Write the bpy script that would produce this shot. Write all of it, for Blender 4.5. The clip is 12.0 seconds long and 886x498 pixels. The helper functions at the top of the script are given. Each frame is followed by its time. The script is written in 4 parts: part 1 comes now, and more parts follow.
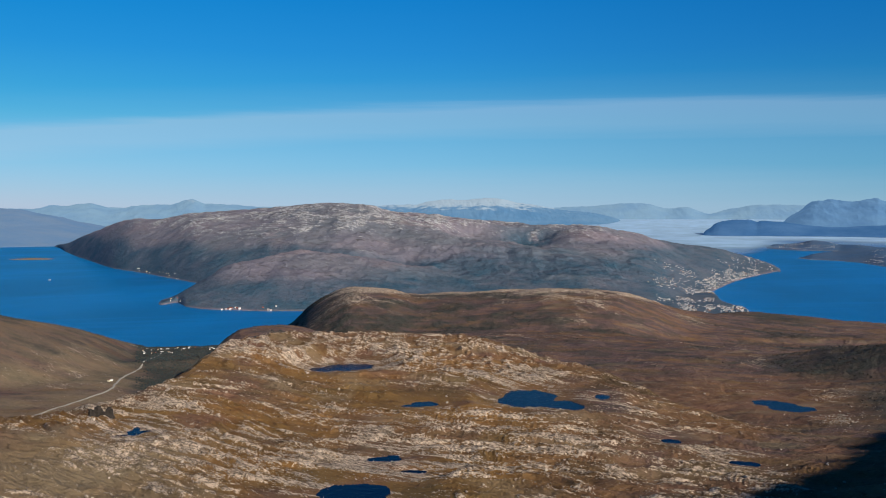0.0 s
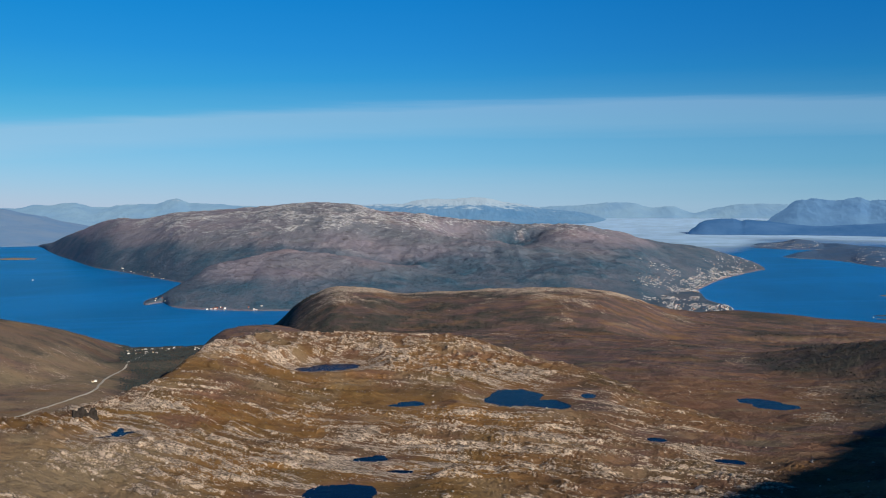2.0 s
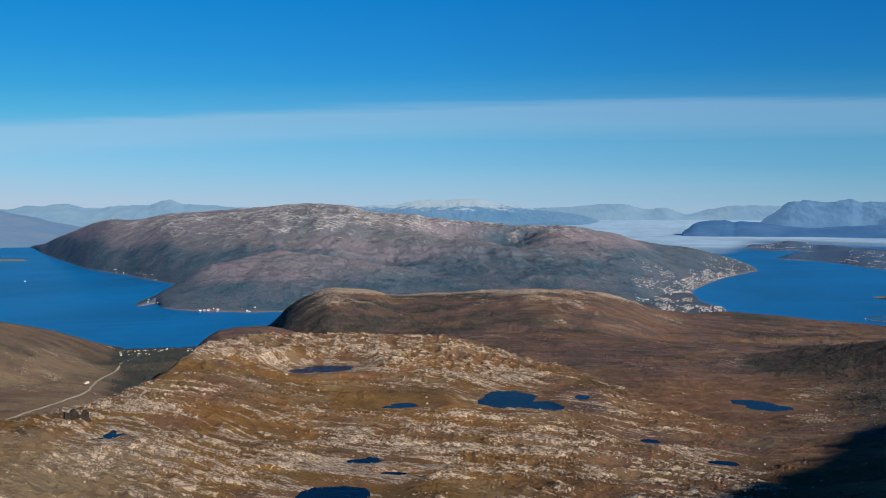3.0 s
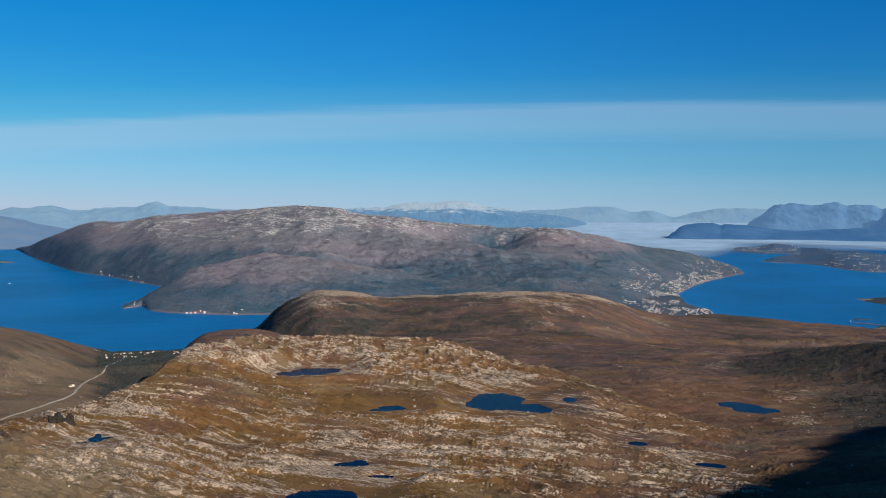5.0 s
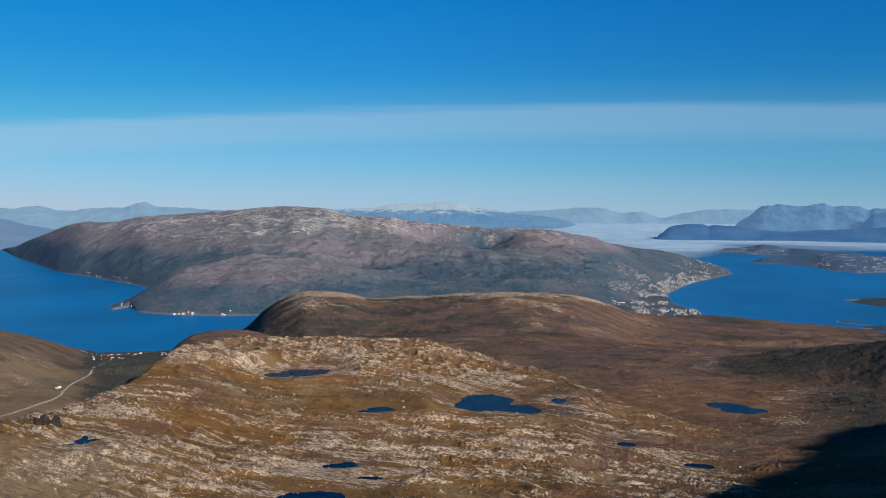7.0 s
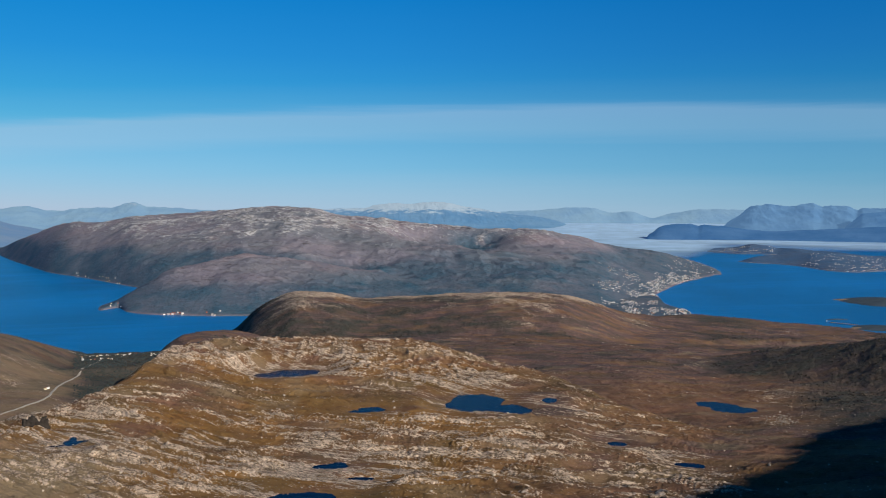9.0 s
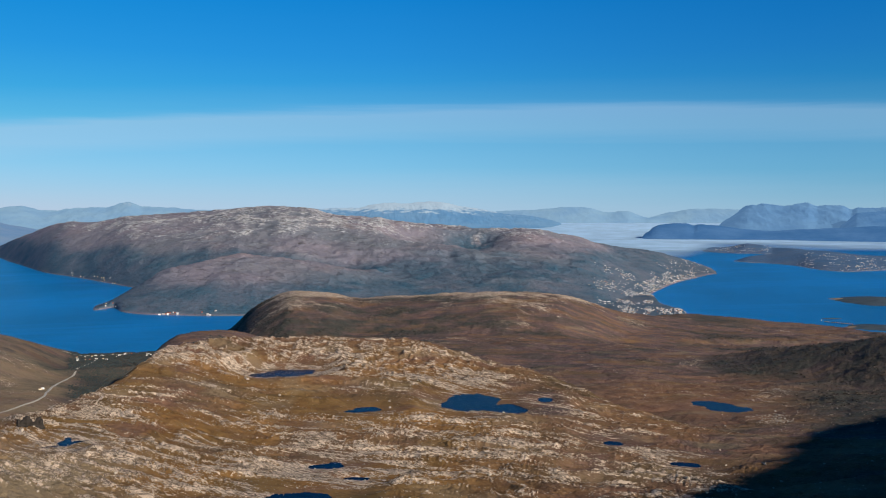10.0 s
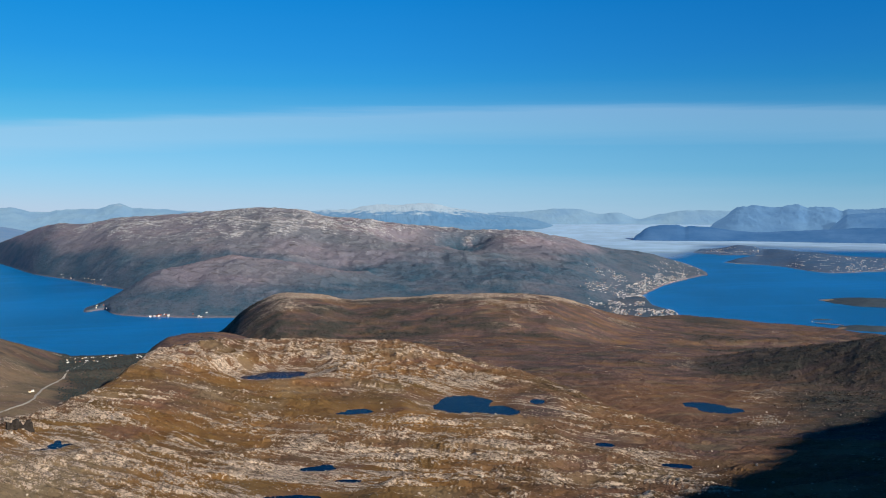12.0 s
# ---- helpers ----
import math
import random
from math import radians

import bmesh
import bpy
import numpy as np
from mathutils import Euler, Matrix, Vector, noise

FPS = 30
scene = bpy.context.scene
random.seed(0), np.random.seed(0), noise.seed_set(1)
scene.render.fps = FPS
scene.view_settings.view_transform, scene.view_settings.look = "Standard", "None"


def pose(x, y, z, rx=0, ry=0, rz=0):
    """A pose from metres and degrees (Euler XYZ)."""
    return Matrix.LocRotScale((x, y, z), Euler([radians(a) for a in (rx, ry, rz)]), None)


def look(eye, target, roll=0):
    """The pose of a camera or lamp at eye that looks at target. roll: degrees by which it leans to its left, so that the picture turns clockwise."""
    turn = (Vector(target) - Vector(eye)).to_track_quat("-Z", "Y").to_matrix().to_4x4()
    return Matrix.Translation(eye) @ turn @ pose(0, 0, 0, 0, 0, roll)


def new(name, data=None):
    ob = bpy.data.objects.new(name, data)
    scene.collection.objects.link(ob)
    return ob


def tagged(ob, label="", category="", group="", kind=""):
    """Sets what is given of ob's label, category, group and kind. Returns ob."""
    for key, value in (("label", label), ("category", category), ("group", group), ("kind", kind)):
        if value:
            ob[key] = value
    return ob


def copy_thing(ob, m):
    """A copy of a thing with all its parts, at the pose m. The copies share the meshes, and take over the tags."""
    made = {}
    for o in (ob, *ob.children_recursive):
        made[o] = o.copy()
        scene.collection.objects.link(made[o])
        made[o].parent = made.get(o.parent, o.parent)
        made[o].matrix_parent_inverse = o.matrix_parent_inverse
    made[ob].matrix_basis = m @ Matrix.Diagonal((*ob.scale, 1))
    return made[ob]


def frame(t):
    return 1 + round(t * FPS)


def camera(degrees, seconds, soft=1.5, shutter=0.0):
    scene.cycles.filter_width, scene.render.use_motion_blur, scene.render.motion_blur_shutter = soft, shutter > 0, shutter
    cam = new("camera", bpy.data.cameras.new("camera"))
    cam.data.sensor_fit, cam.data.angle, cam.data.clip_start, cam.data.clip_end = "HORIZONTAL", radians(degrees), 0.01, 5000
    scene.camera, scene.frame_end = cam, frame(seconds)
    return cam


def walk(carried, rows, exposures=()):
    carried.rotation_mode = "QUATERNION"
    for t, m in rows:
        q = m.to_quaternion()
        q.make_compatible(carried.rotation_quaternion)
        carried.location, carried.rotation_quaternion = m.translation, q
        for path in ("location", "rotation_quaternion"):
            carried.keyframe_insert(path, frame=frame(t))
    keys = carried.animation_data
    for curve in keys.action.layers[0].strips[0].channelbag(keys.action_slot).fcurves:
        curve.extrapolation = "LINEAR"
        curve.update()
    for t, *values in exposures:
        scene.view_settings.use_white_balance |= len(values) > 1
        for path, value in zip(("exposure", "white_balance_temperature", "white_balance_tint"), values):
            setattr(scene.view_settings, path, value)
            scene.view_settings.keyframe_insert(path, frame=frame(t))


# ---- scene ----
cam = camera(54.0, 12.0, soft=1.0)
METRES, EYE, TILT, LEAN, TURN = 1.0, 80.0, -2.568, 0.0, 0.0
ROWS = [
    (0, 0.0, 0.0, -0.0, -0.0, -0.0, 0.0),
    (0.5, 0.001, 0.071, 0.006, -0.235, -0.014, 0.035),
    (1, 0.002, 0.141, 0.011, -0.477, -0.031, 0.066),
    (1.5, 0.002, 0.212, 0.016, -0.687, -0.05, 0.064),
    (2, 0.003, 0.281, 0.02, -0.914, -0.049, 0.083),
    (2.5, 0.003, 0.351, 0.025, -1.124, -0.019, 0.075),
    (3, 0.003, 0.42, 0.028, -1.337, 0.039, 0.05),
    (5, 0.0, 0.693, 0.039, -2.14, 0.197, -0.003),
    (5.5, -0.001, 0.761, 0.041, -2.332, 0.219, 0.012),
    (6, -0.002, 0.828, 0.042, -2.512, 0.228, -0.007),
    (6.5, -0.004, 0.895, 0.043, -2.685, 0.235, -0.033),
    (7, -0.006, 0.961, 0.043, -2.861, 0.25, -0.015),
    (9, -0.016, 1.224, 0.041, -3.489, 0.245, 0.036),
    (9.5, -0.019, 1.289, 0.039, -3.624, 0.236, 0.052),
    (10, -0.022, 1.353, 0.037, -3.777, 0.222, 0.075),
    (10.5, -0.025, 1.417, 0.035, -3.918, 0.216, 0.067),
    (11, -0.029, 1.481, 0.032, -4.064, 0.215, 0.08),
    (11.5, -0.033, 1.544, 0.029, -4.198, 0.231, 0.108),
    (12, -0.037, 1.607, 0.026, -4.316, 0.326, 0.104),
]
# the clip grows a little brighter after nine and a half seconds
EXPOSURES = [(0.0, 0.12), (9.4, 0.10), (10.0, 0.22), (10.6, 0.27), (12.0, 0.27)]
walk(cam, [(t, pose(0, 0, EYE, TILT, LEAN, TURN) @ pose(METRES * x, METRES * y, METRES * z, 90 + pitch, roll, yaw)) for t, x, y, z, yaw, pitch, roll in ROWS], exposures=EXPOSURES)

# ---- light: low morning sun behind the camera's right shoulder, clear sky with thin cirrus ----
SUN_AZ, SUN_EL = 140.0, 24.0
sun = new("sun", bpy.data.lights.new("sun", "SUN"))
sun.data.energy, sun.data.angle, sun.data.color = 5.0, radians(0.5), (1.0, 0.89, 0.74)
to_sun = Vector((math.sin(radians(SUN_AZ)) * math.cos(radians(SUN_EL)), math.cos(radians(SUN_AZ)) * math.cos(radians(SUN_EL)), math.sin(radians(SUN_EL))))
sun.matrix_world = look(to_sun * 300, (0, 0, 0))

world = bpy.data.worlds.new("sky")
world.use_nodes = True
scene.world = world


def node(tree, kind, values=(), **settings):
    """A node with its settings, and its inputs by name or number: a value, or a socket to link."""
    n = tree.nodes.new(kind)
    for key, value in settings.items():
        setattr(n, key, value)
    for key, value in values:
        if isinstance(value, bpy.types.NodeSocket):
            tree.links.new(value, n.inputs[key])
        else:
            n.inputs[key].default_value = value
    return n


def mix(tree, fac, a, b, blend="MIX"):
    n = node(tree, "ShaderNodeMix", [(0, fac), (6, a), (7, b)], data_type="RGBA", blend_type=blend)
    return n.outputs[2]


def ramp(tree, fac, stops):
    n = node(tree, "ShaderNodeValToRGB", [(0, fac)])
    el = n.color_ramp.elements
    while len(el) < len(stops):
        el.new(0.5)
    for e, (p, c) in zip(el, stops):
        e.position, e.color = p, c if len(c) == 4 else (*c, 1)
    return n.outputs[0]


def calc(tree, op, a, b=0.0, clamp=False):
    return node(tree, "ShaderNodeMath", [(0, a), (1, b)], operation=op, use_clamp=clamp).outputs[0]


def noise_at(tree, where, scale, detail=4.0, rough=0.55, stretch=None, swirl=0.0):
    if stretch:
        where = node(tree, "ShaderNodeMapping", [(0, where), ("Rotation", stretch[1])]).outputs[0]
        where = node(tree, "ShaderNodeMapping", [(0, where), ("Scale", stretch[0])]).outputs[0]
    return node(tree, "ShaderNodeTexNoise", [("Vector", where), ("Scale", scale), ("Detail", detail), ("Roughness", rough), ("Distortion", swirl)]).outputs[0]


wt = world.node_tree
wt.nodes.clear()
heaven = node(wt, "ShaderNodeTexSky", sky_type="NISHITA", sun_disc=False, sun_elevation=radians(SUN_EL), sun_rotation=radians(SUN_AZ), altitude=800, air_density=1.0, dust_density=0.2, ozone_density=3.0).outputs[0]
way = node(wt, "ShaderNodeTexCoord").outputs["Generated"]
parts = node(wt, "ShaderNodeSeparateXYZ", [(0, way)])
# clear northern air: deep blue overhead, pale at the horizon; the unseen upper sky is dimmed to deepen shadows
tint = ramp(wt, parts.outputs[2], [(0.0, (0.42, 0.56, 1.0)), (0.05, (0.25, 0.60, 0.93)), (0.10, (0.115, 0.60, 0.84)), (0.13, (0.07, 0.58, 0.86)), (0.175, (0.032, 0.56, 0.93)), (0.25, (0.018, 0.60, 1.02)), (0.6, (0.02, 0.20, 0.42)), (1.0, (0.03, 0.13, 0.28))])
vivid = mix(wt, 1.0, heaven, tint, "MULTIPLY")
# the air is clearest to the right, a little milky to the left
side = calc(wt, "ADD", calc(wt, "MULTIPLY", parts.outputs[0], 0.5), 0.5)
milky = ramp(wt, side, [(0.0, (1.25, 1.07, 1.02)), (0.28, (1.25, 1.07, 1.02)), (0.5, (0.92, 1.10, 1.12)), (0.72, (0.5, 1.0, 1.10)), (1.0, (0.5, 1.0, 1.10))])
vivid = mix(wt, 1.0, vivid, milky, "MULTIPLY")
# cirrus: one long arched streak with a crisp upper edge, low over the horizon, and a paler veil under it
across_ = parts.outputs[0]
arch = calc(wt, "SUBTRACT", calc(wt, "MULTIPLY", calc(wt, "MULTIPLY", across_, across_), 0.085), calc(wt, "MULTIPLY", across_, 0.03))
wisp = noise_at(wt, way, 3.0, 6.0, 0.6, ((0.6, 0.6, 16.0), (0, 0, 0)))
feather = noise_at(wt, way, 9.0, 5.0, 0.6, ((0.5, 0.5, 12.0), (0.05, 0, 0)))
height = calc(wt, "ADD", calc(wt, "ADD", parts.outputs[2], arch), calc(wt, "ADD", calc(wt, "MULTIPLY", calc(wt, "SUBTRACT", wisp, 0.5), 0.016), calc(wt, "MULTIPLY", calc(wt, "SUBTRACT", feather, 0.5), 0.008)))
streak = ramp(wt, height, [(0.0, (0.74, 0.74, 0.74)), (0.022, (0.56, 0.56, 0.56)), (0.050, (0.30, 0.30, 0.30)), (0.078, (0.27, 0.27, 0.27)), (0.094, (0.47, 0.47, 0.47)), (0.114, (0.50, 0.50, 0.50)), (0.122, (0.13, 0.13, 0.13)), (0.150, (0.04, 0.04, 0.04)), (0.26, (0.0, 0.0, 0.0))])
streak = calc(wt, "MULTIPLY", streak, ramp(wt, side, [(0.28, (1.0, 1.0, 1.0)), (0.72, (0.74, 0.74, 0.74))]), True)
sky_mix = mix(wt, streak, vivid, (4.6, 6.3, 8.1, 1))
back = node(wt, "ShaderNodeBackground", [("Color", sky_mix), ("Strength", 0.085)])
node(wt, "ShaderNodeOutputWorld", [("Surface", back.outputs[0])])

# ---- materials ----


def material(name):
    m = bpy.data.materials.new(name)
    m.use_nodes = True
    m.node_tree.nodes.clear()
    return m, m.node_tree


def finish(tree, colour, rough=0.9, bump=None, strength=0.5, distance=0.1, specular=0.2, emit=None, glow=0.0):
    values = [("Base Color", colour), ("Roughness", rough), ("Specular IOR Level", specular)]
    if bump is not None:
        values.append(("Normal", node(tree, "ShaderNodeBump", [("Height", bump), ("Strength", strength), ("Distance", distance)]).outputs[0]))
    if emit is not None:
        values += [("Emission Color", emit), ("Emission Strength", glow)]
    p = node(tree, "ShaderNodeBsdfPrincipled", values)
    node(tree, "ShaderNodeOutputMaterial", [("Surface", p.outputs[0])])


def attribute(tree, name):
    return node(tree, "ShaderNodeAttribute", attribute_name=name).outputs["Fac"]


def place(tree):
    return node(tree, "ShaderNodeNewGeometry").outputs["Position"]


STRIKE = math.atan2(-0.57, 0.82)


def moor_material(name, grass, dry, rust, olive, straw, stone, pale, wood, grain, bumps=0.6):
    """Open fell: dry grass, heath and bare rock, with the rock, rust and wood laid out on the mesh."""
    m, t = material(name)
    p = place(t)
    strike = ((0.38, 1.2, 1.0), (0, 0, -STRIKE))
    big = noise_at(t, p, 0.03 / grain, 5, 0.6)
    mid = noise_at(t, p, 0.22 / grain, 6, 0.65)
    fine = noise_at(t, p, 1.7 / grain, 6, 0.7)
    streak = noise_at(t, p, 1.0 / grain, 6, 0.66, strike, 0.7)
    grit = noise_at(t, p, 2.2 / grain, 4, 0.7, ((0.75, 1.0, 1.0), (0, 0, -STRIKE)), 0.6)
    c = mix(t, ramp(t, mid, [(0.35, (0, 0, 0)), (0.65, (1, 1, 1))]), grass, dry)
    c = mix(t, ramp(t, big, [(0.42, (0, 0, 0)), (0.64, (0.85, 0.85, 0.85))]), c, olive)
    heath = mix(t, ramp(t, fine, [(0.36, (0, 0, 0)), (0.62, (1, 1, 1))]), tuple(v * 0.62 for v in rust[:3]) + (1,), tuple(v * 1.42 for v in rust[:3]) + (1,))
    drift = noise_at(t, p, 0.085 / grain, 5, 0.62, ((0.8, 2.0, 1.0), (0, 0, 0.15)))
    heath = mix(t, ramp(t, drift, [(0.49, (0, 0, 0)), (0.58, (0.62, 0.62, 0.62))]), heath, tuple(v * 1.5 for v in wood[:3]) + (1,))
    heath = mix(t, ramp(t, drift, [(0.36, (0.4, 0.4, 0.4)), (0.46, (0, 0, 0))]), heath, dry)
    c = mix(t, attribute(t, "rust"), c, heath)
    turf = mix(t, ramp(t, mid, [(0.36, (0, 0, 0)), (0.62, (1, 1, 1))]), (0.155, 0.083, 0.058, 1), (0.238, 0.136, 0.088, 1))
    c = mix(t, attribute(t, "ember"), c, turf)
    c = mix(t, attribute(t, "straw"), c, straw)
    c = mix(t, ramp(t, streak, [(0.30, (0.6, 0.6, 0.6)), (0.46, (0, 0, 0))]), c, (0.045, 0.030, 0.016, 1))
    c = mix(t, ramp(t, grit, [(0.60, (0, 0, 0)), (0.78, (0.45, 0.45, 0.45))]), c, pale)
    s = mix(t, ramp(t, streak, [(0.36, (0, 0, 0)), (0.54, (1, 1, 1))]), stone, pale)
    s = mix(t, ramp(t, grit, [(0.35, (0.9, 0.9, 0.9)), (0.45, (0, 0, 0))]), s, (0.07, 0.05, 0.036, 1))
    joint = calc(t, "ABSOLUTE", calc(t, "SUBTRACT", noise_at(t, p, 1.1 / grain, 4, 0.6, strike, 0.8), 0.5))
    s = mix(t, ramp(t, joint, [(0.0, (0.95, 0.95, 0.95)), (0.05, (0, 0, 0))]), s, (0.05, 0.038, 0.028, 1))
    s = mix(t, ramp(t, fine, [(0.59, (0, 0, 0)), (0.67, (0.75, 0.75, 0.75))]), s, grass)
    edge = calc(t, "ADD", attribute(t, "rock"), calc(t, "ADD", calc(t, "MULTIPLY", calc(t, "SUBTRACT", fine, 0.5), 0.8), calc(t, "ADD", calc(t, "MULTIPLY", calc(t, "SUBTRACT", streak, 0.5), 1.0), calc(t, "MULTIPLY", calc(t, "SUBTRACT", grit, 0.5), 1.1))))
    c = mix(t, ramp(t, edge, [(0.48, (0, 0, 0)), (0.55, (1, 1, 1))]), c, s)
    w = mix(t, ramp(t, fine, [(0.35, (0, 0, 0)), (0.65, (1, 1, 1))]), wood, tuple(v * 1.9 for v in wood[:3]) + (1,))
    c = mix(t, calc(t, "MULTIPLY", attribute(t, "wood"), ramp(t, mid, [(0.3, (0.55, 0.55, 0.55)), (0.6, (1, 1, 1))]), True), c, w)
    h = calc(t, "ADD", calc(t, "ADD", calc(t, "MULTIPLY", fine, 0.5), mid), calc(t, "ADD", calc(t, "MULTIPLY", streak, 0.7), calc(t, "MULTIPLY", grit, 0.25)))
    finish(t, c, 0.92, h, bumps, 0.6 * grain, 0.12)
    return m


FELL = moor_material("fell", (0.232, 0.113, 0.034, 1), (0.300, 0.170, 0.066, 1), (0.136, 0.091, 0.090, 1), (0.158, 0.104, 0.042, 1), (0.29, 0.222, 0.140, 1), (0.235, 0.18, 0.135, 1), (0.69, 0.555, 0.43, 1), (0.036, 0.040, 0.036, 1), 1.0, 1.1)
# the fell again, with blue air haze put into its colours
HAZED_ISLE_FELL = moor_material("hazed_island_fell", (0.192, 0.184, 0.234, 1), (0.260, 0.234, 0.268, 1), (0.286, 0.225, 0.244, 1), (0.156, 0.180, 0.212, 1), (0.28, 0.26, 0.25, 1), (0.33, 0.36, 0.41, 1), (0.54, 0.54, 0.55, 1), (0.024, 0.066, 0.104, 1), 5.0, 0.7)

# far ground, with still more blue of the air haze in its colours
HAZED_TOWN_FELL = moor_material("hazed_far_island_ground", (0.11, 0.15, 0.23, 1), (0.16, 0.19, 0.26, 1), (0.15, 0.165, 0.23, 1), (0.095, 0.145, 0.22, 1), (0.22, 0.22, 0.23, 1), (0.25, 0.28, 0.33, 1), (0.50, 0.52, 0.55, 1), (0.036, 0.088, 0.170, 1), 8.0, 0.4)


def water_material(name, deep, rough, ripple, scale, shine):
    m, t = material(name)
    p = place(t)
    n = noise_at(t, p, scale, 4, 0.6)
    far = noise_at(t, p, 0.006, 4, 0.6, ((1.0, 0.35, 1.0), (0, 0, 0.3)))
    c = mix(t, ramp(t, far, [(0.38, (0, 0, 0)), (0.72, (1, 1, 1))]), deep, tuple(v * 1.6 for v in deep[:3]) + (1,))
    lane = noise_at(t, p, 0.011, 5, 0.62, ((0.22, 1.0, 1.0), (0, 0, -0.25)), 0.8)
    c = mix(t, ramp(t, lane, [(0.50, (0, 0, 0)), (0.68, (0.55, 0.55, 0.55))]), c, tuple(v * 1.9 for v in deep[:3]) + (1,))
    finish(t, c, rough, n, ripple, 0.3, shine)
    return m


SEA = water_material("sea_water", (0.0, 0.114, 0.325, 1), 0.35, 0.6, 0.25, 0.22)
TARN = water_material("tarn_water", (0.0006, 0.006, 0.026, 1), 0.16, 0.25, 1.2, 0.028)


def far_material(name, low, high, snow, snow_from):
    """Plain distance: mountains with pale air haze put into their colour, in part lit and in part glowing like the air
    in front of them.
    """
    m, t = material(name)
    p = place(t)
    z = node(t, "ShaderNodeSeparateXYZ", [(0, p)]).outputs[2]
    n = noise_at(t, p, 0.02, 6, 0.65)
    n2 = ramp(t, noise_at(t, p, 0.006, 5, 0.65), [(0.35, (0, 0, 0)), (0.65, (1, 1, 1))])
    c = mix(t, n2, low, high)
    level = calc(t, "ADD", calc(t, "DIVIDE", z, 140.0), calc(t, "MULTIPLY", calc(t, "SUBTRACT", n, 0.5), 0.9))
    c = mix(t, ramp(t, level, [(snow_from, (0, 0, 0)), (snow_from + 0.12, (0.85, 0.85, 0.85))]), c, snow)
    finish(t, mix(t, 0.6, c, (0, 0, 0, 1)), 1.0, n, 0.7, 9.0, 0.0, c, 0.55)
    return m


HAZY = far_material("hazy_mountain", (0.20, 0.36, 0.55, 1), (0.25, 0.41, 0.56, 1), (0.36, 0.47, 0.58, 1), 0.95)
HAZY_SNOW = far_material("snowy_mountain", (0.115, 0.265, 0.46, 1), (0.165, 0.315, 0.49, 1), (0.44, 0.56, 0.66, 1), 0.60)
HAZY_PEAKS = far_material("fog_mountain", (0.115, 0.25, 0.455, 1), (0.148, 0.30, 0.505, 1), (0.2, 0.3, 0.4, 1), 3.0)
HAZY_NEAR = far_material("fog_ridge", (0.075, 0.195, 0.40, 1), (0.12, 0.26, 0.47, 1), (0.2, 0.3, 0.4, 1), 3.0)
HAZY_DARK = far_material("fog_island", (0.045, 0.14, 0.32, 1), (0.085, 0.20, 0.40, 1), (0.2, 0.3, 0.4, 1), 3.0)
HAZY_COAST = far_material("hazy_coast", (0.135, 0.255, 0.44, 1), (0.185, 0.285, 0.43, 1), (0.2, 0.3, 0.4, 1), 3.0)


def plain(name, colour, rough=0.8, vary=0.12, scale=3.0, specular=0.3):
    m, t = material(name)
    n = noise_at(t, place(t), scale, 4, 0.6)
    c = mix(t, n, tuple(v * (1 - vary) for v in colour) + (1,), tuple(min(1, v * (1 + vary)) for v in colour) + (1,))
    finish(t, c, rough, n, 0.2, 0.02, specular)
    return m


ASPHALT = plain("worn_asphalt", (0.38, 0.36, 0.32), 0.9, 0.2, 1.2)

# ---- lie of the land ----


def hashed(ix, iy, seed):
    n = (ix.astype(np.int64) * 374761393 + iy.astype(np.int64) * 668265263 + seed * 974711) & 0xFFFFFFFF
    n = ((n ^ (n >> 13)) * 1274126177) & 0xFFFFFFFF
    return ((n ^ (n >> 16)) & 0xFFFF) / 65535.0


def ruffle(x, y, seed=0):
    """Smooth gradient noise, about -0.7 to 0.7."""
    ix, iy = np.floor(x), np.floor(y)
    fx, fy = x - ix, y - iy
    u, v = fx * fx * fx * (fx * (fx * 6 - 15) + 10), fy * fy * fy * (fy * (fy * 6 - 15) + 10)

    def corner(dx, dy):
        a = hashed(ix + dx, iy + dy, seed) * 2 * math.pi
        return np.cos(a) * (fx - dx) + np.sin(a) * (fy - dy)

    low = corner(0, 0) * (1 - u) + corner(1, 0) * u
    high = corner(0, 1) * (1 - u) + corner(1, 1) * u
    return low * (1 - v) + high * v


def fractal(x, y, octaves, seed=0, gain=0.5, ridged=False):
    total, size, amount = 0.0, 1.0, 0.0
    for k in range(octaves):
        n = ruffle(x * 2.03**k + 17.3 * k, y * 2.03**k - 9.1 * k, seed + k)
        total = total + size * ((0.35 - np.abs(n)) * 2 if ridged else n)
        amount += size
        size *= gain
    return total / amount


def ease(a, b, v):
    t = np.clip((v - a) / (b - a), 0, 1)
    return t * t * (3 - 2 * t)


def glide(x, xs, ys):
    """Monotone curve through a few support values."""
    xs, ys = np.asarray(xs, float), np.asarray(ys, float)
    d = np.diff(ys) / np.diff(xs)
    m = np.zeros_like(ys)
    m[1:-1] = np.where(d[1:] * d[:-1] > 0, 2 * d[1:] * d[:-1] / np.where(d[1:] + d[:-1] == 0, 1, d[1:] + d[:-1]), 0)
    m[0], m[-1] = d[0], d[-1]
    x = np.clip(x, xs[0], xs[-1])
    k = np.clip(np.searchsorted(xs, x) - 1, 0, len(xs) - 2)
    w = xs[k + 1] - xs[k]
    t = (x - xs[k]) / w
    return (2 * t**3 - 3 * t**2 + 1) * ys[k] + (t**3 - 2 * t**2 + t) * w * m[k] + (3 * t**2 - 2 * t**3) * ys[k + 1] + (t**3 - t**2) * w * m[k + 1]


